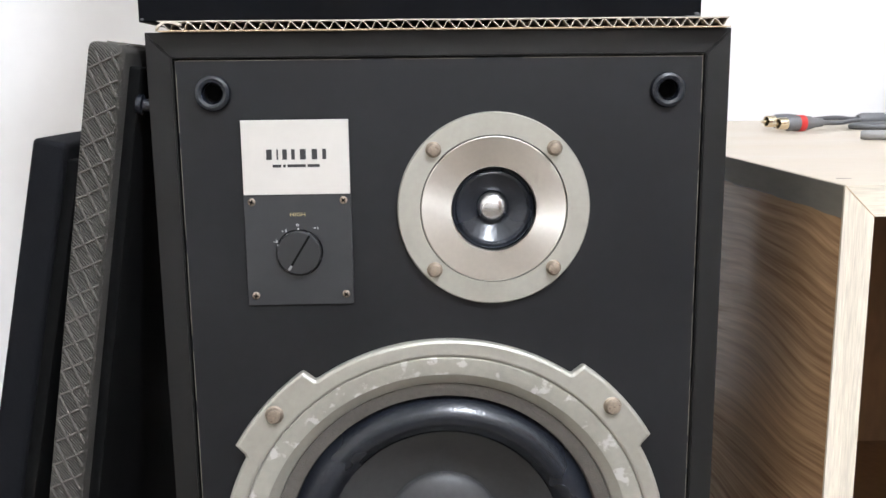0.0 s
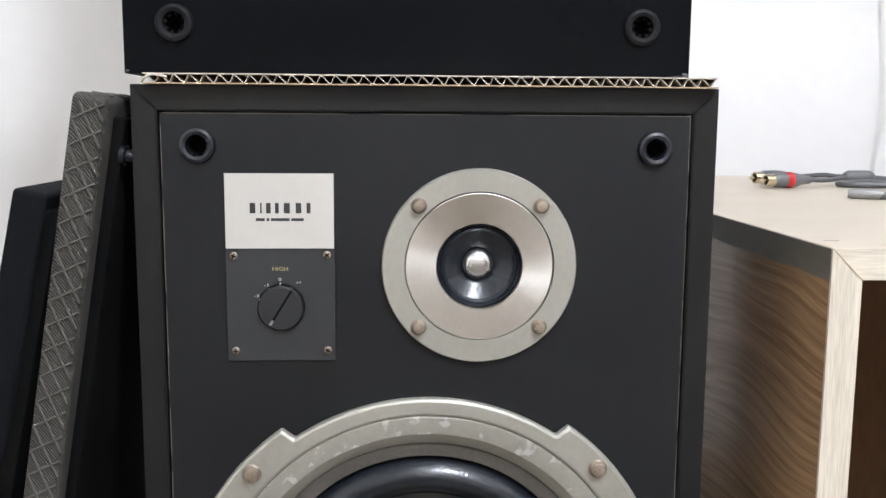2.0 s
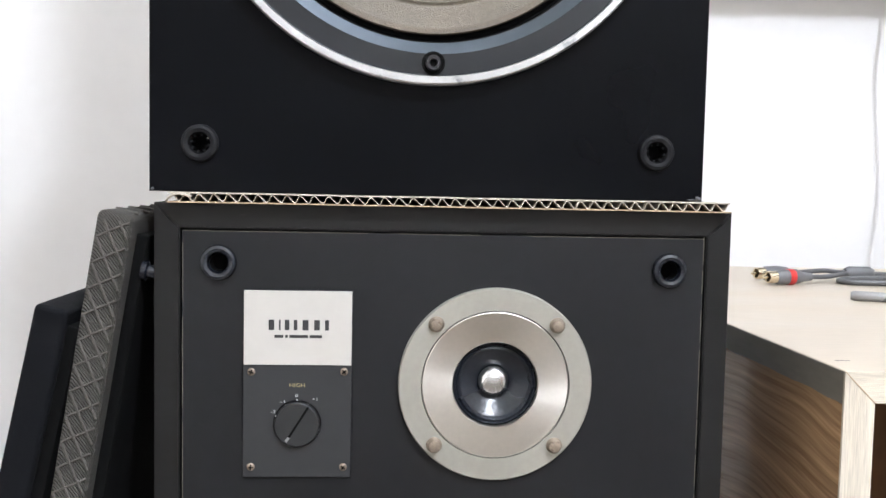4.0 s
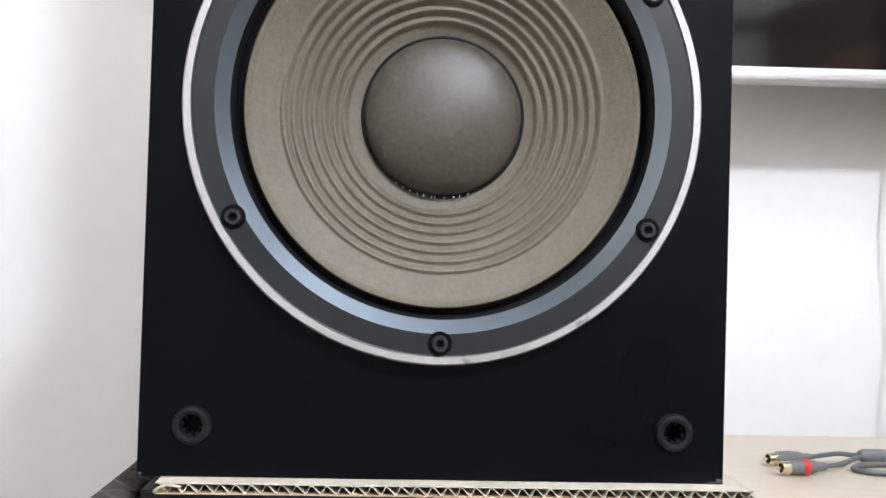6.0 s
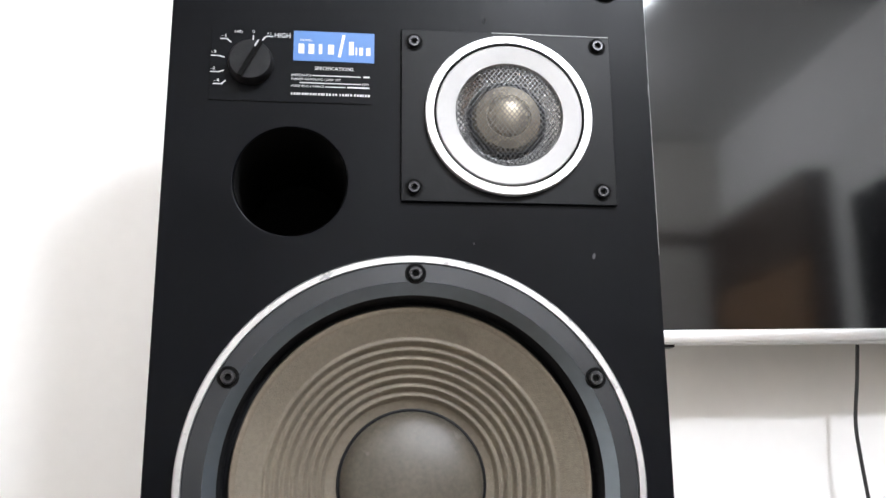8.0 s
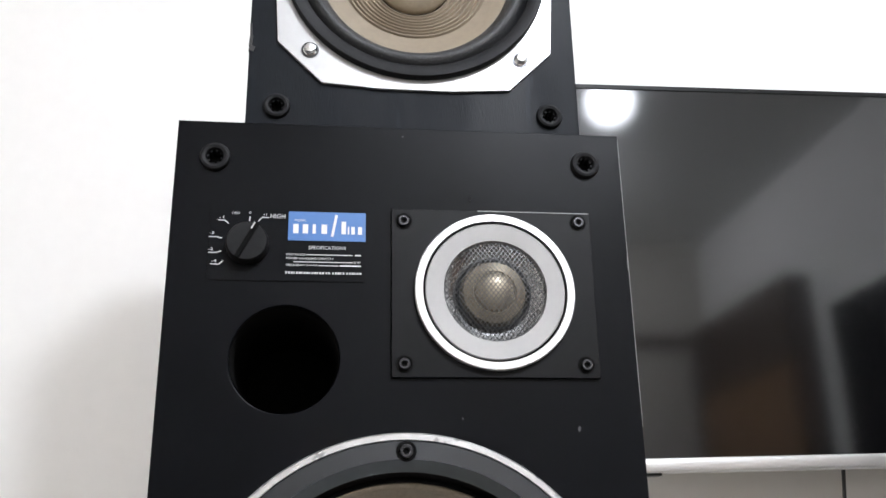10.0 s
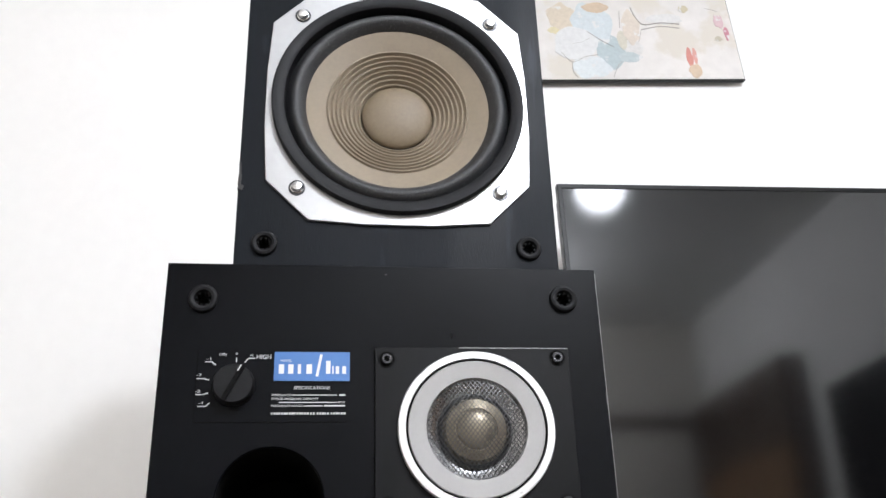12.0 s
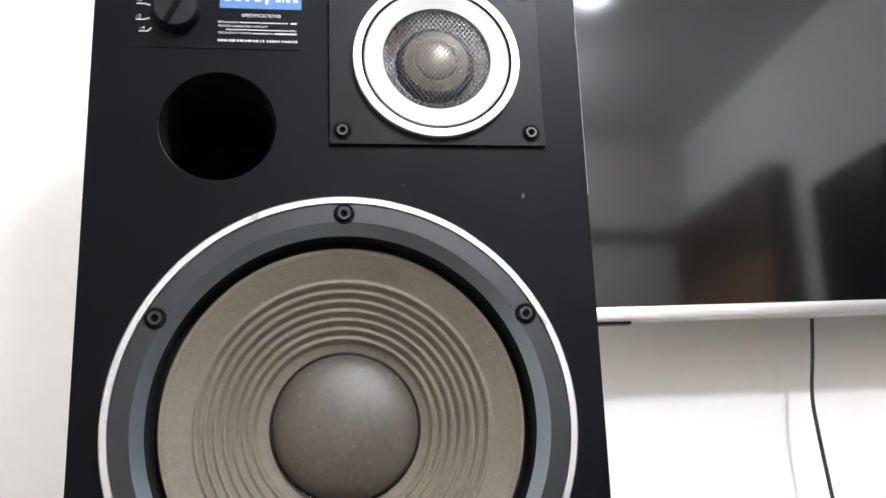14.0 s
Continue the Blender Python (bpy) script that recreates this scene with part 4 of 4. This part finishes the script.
gb = thing("speaker_grille", "black cloth speaker grille leaning against the other grille", "speaker grille", "removed grilles", m=pose(-0.3665, -0.016, 0.0, 0, LEAN_B, 0))
HB = 0.5720
part("frame", box(0.0, 0.0200, 0.0, 0.32, 0.001, HB, 0.0030, 3), CLOTH_BLACK, gb, "frame wrapped in black cloth")
part("backing", box(0.0195, 0.0270, 0.006, 0.314, 0.006, HB - 0.010, 0.001), HOLE, gb, "dark back of the frame")

# ---- open box beside the tower ----
BX0, BX1, BY0, BY1, BZ, BT = 0.2500, 0.92, -0.0170, 0.770, 0.5225, 0.0200
crate = thing("wooden_cabinet", "open-fronted wooden cabinet with pale top and walnut side", "cabinet")
part("top_panel", box(BX0 + 0.0008, BX1, BY0 + 0.0008, BY1, BZ - BT + 0.0005, BZ, 0.0004), PINE_TOP, crate, "pale wood top panel")
band = bmesh.new()
strip = []
for k in range(91):
    y = BY0 + 0.001 + (BY1 - BY0 - 0.001) * k / 90
    low_z = BZ - BT - 0.0008 + 0.0011 * noise.noise((y * 45, 0.4, 2.0)) + 0.0007 * noise.noise((y * 190, 1.3, 5.0))
    strip.append([band.verts.new(p) for p in ((BX0, y, low_z), (BX0, y, BZ - 0.0006), (BX0 + 0.001, y, BZ - 0.0006), (BX0 + 0.001, y, low_z))])
for p, q in zip(strip, strip[1:]):
    for k in range(4):
        band.faces.new((p[k], p[(k + 1) % 4], q[(k + 1) % 4], q[k]))
band.faces.new(strip[0]), band.faces.new(strip[-1])
part("edge_band", band, BAND, crate, "grey-brown edge of the top panel, ragged below")
part("side_panel", box(BX0 + 0.0006, BX0 + BT, BY0 + 0.0008, BY1, 0.0, BZ - BT), WALNUT, crate, "glossy walnut veneered side")
part("side_panel", box(BX1 - BT, BX1, BY0 + 0.0008, BY1, 0.0, BZ - BT), WALNUT, crate, "glossy walnut veneered side")
part("back_panel", box(BX0 + BT, BX1 - BT, BY1 - 0.012, BY1, 0.0, BZ - BT), INSIDE_BROWN, crate, "brown back panel")
part("bottom_panel", box(BX0 + BT, BX1 - BT, BY0 + 0.001, BY1 - 0.012, 0.0, BT), INSIDE_BROWN, crate)
part("lining", box(BX0 + BT, BX0 + BT + 0.001, BY0 + 0.003, BY1 - 0.012, BT, BZ - BT), INSIDE_BROWN, crate, "brown inner face")
part("front_edge", prism([(BX0, 0.0), (BX0, BZ), (BX0 + BT, BZ - BT), (BX0 + BT, 0.0)], BY0 - 0.001, BY0 + 0.0012), PINE_EDGE, crate, "pale mitred plywood edge")
part("front_edge", prism([(BX0 + 0.0003, BZ), (BX1, BZ), (BX1 - BT, BZ - BT), (BX0 + BT + 0.0003, BZ - BT)], BY0 - 0.001, BY0 + 0.0012), PINE_EDGE_ACROSS, crate, "pale mitred plywood edge")
part("mitre_line", moved(box(-0.0141, 0.0141, BY0 - 0.0013, BY0 - 0.0009, -0.0003, 0.0003), Matrix.Translation((BX0 + BT / 2, 0, BZ - BT / 2)) @ pose(0, 0, 0, 0, 45, 0)), KRAFT, crate, "gappy mitre joint")
part("dents", bars([(0.262, 0.272, BZ - 0.0004, BZ + 0.0002)], 0.02, 0.0012), BAND, crate)

# ---- cables on the cabinet ----
DZ = BZ
lead = thing("audio_cable", "grey audio cable with two gold phono plugs on the cabinet", "cable")


def phono_plug(x, y, turn, red, rise=0.0):
    m = Matrix.Translation((x, y, DZ + 0.0098 + rise)) @ pose(0, 0, 0, 0, 0, turn) @ Matrix.Diagonal((0.94, 1.2, 1.2, 1))
    pl = part("plug", moved(lathe([(0, -0.001), (0.0058, -0.001), (0.0072, 0.002), (0.0076, 0.02), (0.0066, 0.034), (0.0048, 0.040), (0.0040, 0.052), (0, 0.052)], 0, 0, 0.012, 28), m @ pose(0, 0, 0, 0, 0, -90)), PLUG_GREY, lead, "grey moulded plug")
    part("collar", moved(lathe([(0.0042, 0.001), (0.0046, 0.0), (0.0058, 0.0), (0.0060, 0.001), (0.0060, 0.012), (0.0042, 0.012), (0.0042, 0.001)], 0, 0, 0, 28), m @ pose(0, 0, 0, 0, 0, -90)), GOLD, pl, "gold-plated collar")
    part("pin", moved(lathe([(0, -0.008), (0.0012, -0.0072), (0.0016, -0.005), (0.0016, 0.012)], 0, 0, 0, 16), m @ pose(0, 0, 0, 0, 0, -90)), GOLD, pl)
    if red:
        part("red_band", moved(lathe([(0.0079, 0.0), (0.0081, 0.001), (0.0081, 0.008), (0.0078, 0.009)], 0, 0, 0.028, 28), m @ pose(0, 0, 0, 0, 0, -90)), RED, pl, "red channel band")
    e = m @ Vector((0.062, 0, 0))
    return (e.x, e.y, e.z)


a = phono_plug(0.426, 0.552, 14, False)
b = phono_plug(0.420, 0.502, 12, True)
part("wire", tube([a, (0.525, 0.580, DZ + 0.012), (0.548, 0.584, DZ + 0.010), (0.565, 0.585, DZ + 0.010)], 0.0030), CABLE_GREY, lead)
part("wire", tube([b, (0.510, 0.538, DZ + 0.008), (0.545, 0.572, DZ + 0.008), (0.565, 0.583, DZ + 0.009)], 0.0030), CABLE_GREY, lead)
part("splitter", moved(lathe([(0, 0), (0.006, 0.001), (0.0085, 0.006), (0.0085, 0.034), (0.005, 0.04), (0, 0.041)], 0, 0, 0, 24), Matrix.Translation((0.556, 0.584, DZ + 0.0092)) @ pose(0, 0, 0, 0, 0, -88)), PLUG_GREY, lead, "grey moulded junction")
part("wire", tube([(0.595, 0.586, DZ + 0.008), (0.66, 0.60, DZ + 0.004), (0.74, 0.585, DZ + 0.004), (0.76, 0.545, DZ + 0.004), (0.70, 0.515, DZ + 0.004), (0.60, 0.505, DZ + 0.004), (0.535, 0.512, DZ + 0.004), (0.525, 0.535, DZ + 0.004), (0.560, 0.555, DZ + 0.0045), (0.63, 0.55, DZ + 0.0045), (0.72, 0.48, DZ + 0.004)], 0.0036), CABLE_GREY, lead)
stub = thing("audio_cable", "loose grey cable end with a pale plug on the cabinet", "cable")
part("wire", tube([(0.475, 0.345, DZ + 0.0042), (0.53, 0.318, DZ + 0.0042), (0.60, 0.300, DZ + 0.0042), (0.70, 0.33, DZ + 0.0042)], 0.0040), CABLE_GREY, stub)
part("plug", moved(lathe([(0, -0.004), (0.004, -0.004), (0.0052, 0.0), (0.0052, 0.026), (0.0042, 0.03), (0, 0.03)], 0, 0, 0, 20), Matrix.Translation((0.452, 0.357, DZ + 0.0053)) @ pose(0, 0, 0, 0, 0, -116)), SILVER_GREY, stub)

# ---- wall-mounted television ----
TX0, TX1, TZ0, TZ1, TY = 0.3735, 1.61, 1.0710, 1.7620, 0.833
tv = thing("television", "large flat black television mounted on the wall, switched off", "television", m=pose(TX0, 0, 1.4, 0, -0.9, 0) @ Matrix.Translation((-TX0, 0, -1.4)))
part("housing", box(TX0 + 0.01, TX1 - 0.01, TY + 0.012, TY + 0.06, TZ0 + 0.02, TZ1 - 0.01, 0.006), TV_BLACK, tv)
part("bezel", plate([(TX0, TZ0), (TX1, TZ0), (TX1, TZ1), (TX0, TZ1)], [[(TX0 + 0.009, TZ0 + 0.001), (TX1 - 0.009, TZ0 + 0.001), (TX1 - 0.009, TZ1 - 0.009), (TX0 + 0.009, TZ1 - 0.009)]], TY - 0.002, TY + 0.014, 0.001), TV_BLACK, tv, "thin black bezel")
part("screen", box(TX0 + 0.008, TX1 - 0.008, TY, TY + 0.012, TZ0 - 0.002, TZ1 - 0.008), SCREEN, tv, "glossy black screen")
part("bottom_trim", box(TX0, TX1, TY - 0.006, TY + 0.030, TZ0 - 0.021, TZ0 + 0.002, 0.0035, 3), TV_SILVER, tv, "silver bottom trim")
part("foot_clip", box(TX0 + 0.02, TX0 + 0.10, TY + 0.01, TY + 0.03, TZ0 - 0.025, TZ0 - 0.021), TV_BLACK, tv)
part("wall_bracket", box(0.8, 1.2, TY + 0.06, WY1, 1.25, 1.55, 0.004), DARK_STEEL, tv)
cord = thing("power_cable", "thin black cable hanging from the television", "cable")
part("wire", tube([(0.823, 0.89, 1.06), (0.821, 0.90, 1.0), (0.816, 0.91, 0.93), (0.818, 0.91, 0.87), (0.826, 0.91, 0.78), (0.830, 0.905, 0.70), (0.822, 0.90, 0.62), (0.818, 0.87, 0.56), (0.812, 0.80, BZ + 0.0035 - 0.0), (0.80, 0.745, BZ + 0.0035)], 0.0032), CABLE_BLACK, cord)

# ---- picture on the wall ----
PX0, PX1, PZ0, PZ1, PY = 0.30, 0.853, 2.098, 2.50, 0.945
pic = thing("wall_picture", "pale watercolour picture on a thin black-edged panel", "picture", m=Matrix.Translation((0.034, 0.060, 0.043)) @ pose(PX1, PY, PZ0, 0, -3.0, 0) @ Matrix.Scale(1.036, 4) @ Matrix.Translation((-PX1, -PY, -PZ0)))
part("panel", box(PX0, PX1, PY, PY + 0.012, PZ0, PZ1, 0.001), TV_BLACK, pic, "black-edged panel")
CANVAS = mat("pale_watercolour", (0.60, 0.572, 0.545), 0.6, vary=0.08, scale=14, spots=((0.56, 0.52, 0.46), 0.56, 9))
part("canvas", box(PX0 + 0.002, PX1 - 0.002, PY - 0.001, PY + 0.001, PZ0 + 0.002, PZ1 - 0.002), CANVAS, pic, "pale cream painted face")
random.seed(4)
WASHES = (
    (0.517, 2.246, 0.046, 0.056, (0.82, 0.88, 0.90)), (0.553, 2.171, 0.038, 0.040, (0.66, 0.74, 0.76)), (0.592, 2.157, 0.028, 0.012, (0.72, 0.79, 0.80)),
    (0.450, 2.265, 0.034, 0.036, (0.90, 0.80, 0.66)), (0.438, 2.230, 0.024, 0.010, (0.92, 0.84, 0.58)), (0.533, 2.292, 0.030, 0.014, (0.82, 0.67, 0.52)),
    (0.477, 2.192, 0.047, 0.043, (0.93, 0.93, 0.92)), (0.501, 2.130, 0.043, 0.028, (0.88, 0.92, 0.93)), (0.609, 2.237, 0.020, 0.045, (0.93, 0.84, 0.74)),
    (0.607, 2.181, 0.021, 0.021, (0.93, 0.91, 0.88)), (0.583, 2.203, 0.012, 0.024, (0.86, 0.82, 0.70)), (0.690, 2.262, 0.046, 0.014, (0.93, 0.92, 0.90)),
    (0.733, 2.155, 0.007, 0.026, (0.84, 0.42, 0.36)), (0.746, 2.160, 0.005, 0.021, (0.88, 0.52, 0.46)), (0.741, 2.121, 0.014, 0.019, (0.84, 0.68, 0.53)),
    (0.822, 2.256, 0.012, 0.018, (0.92, 0.70, 0.72)), (0.834, 2.222, 0.006, 0.017, (0.82, 0.42, 0.48)), (0.812, 2.208, 0.010, 0.006, (0.74, 0.68, 0.56)),
    (0.742, 2.290, 0.012, 0.010, (0.82, 0.74, 0.56)))
for x, z, rx, rz, colour in WASHES:
    pts = [(x + rx * (1 + 0.35 * noise.noise((math.cos(a) * 1.5 + x * 50, math.sin(a) * 1.5, z * 9))) * math.cos(a), z + rz * (1 + 0.35 * noise.noise((math.sin(a) * 1.5, math.cos(a) * 1.5 + z * 60, x))) * math.sin(a)) for a in (2 * math.pi * k / 28 for k in range(28))]
    pts = [(min(PX1 - 0.003, max(PX0 + 0.003, px)), max(PZ0 + 0.003, pz)) for px, pz in pts]
    random_y = PY - 0.0012 - random.uniform(0.0001, 0.0006)
    part("paint_patch", prism(pts, random_y, PY - 0.0005), mat("watercolour_wash", tuple(0.62 * c ** 1.25 for c in colour), 0.6, vary=0.12, scale=40, spots=((0.58, 0.575, 0.56), 0.60, 45)), pic)
INK = mat("grey_ink_line", (0.34, 0.32, 0.29), 0.7, vary=0.4, scale=90)
for line, width in (
        (((0.439, 2.171), (0.461, 2.145), (0.493, 2.159), (0.521, 2.164)), 0.0007), (((0.467, 2.194), (0.489, 2.198), (0.509, 2.209)), 0.0004),
        (((0.617, 2.293), (0.625, 2.265), (0.641, 2.246), (0.681, 2.251), (0.725, 2.248)), 0.0013), (((0.633, 2.232), (0.677, 2.241), (0.723, 2.237)), 0.0010),
        (((0.505, 2.227), (0.533, 2.204), (0.561, 2.185)), 0.0008), (((0.583, 2.237), (0.589, 2.284)), 0.0007), (((0.549, 2.105), (0.560, 2.130), (0.573, 2.145)), 0.0007),
        (((0.461, 2.145), (0.459, 2.120), (0.468, 2.104)), 0.0006), (((0.795, 2.292), (0.810, 2.289), (0.826, 2.283)), 0.0004), (((0.622, 2.200), (0.633, 2.232)), 0.0006)):
    part("ink_line", tube([(x, PY - 0.0016, z) for x, z in line], width, 6, 8), INK, pic)
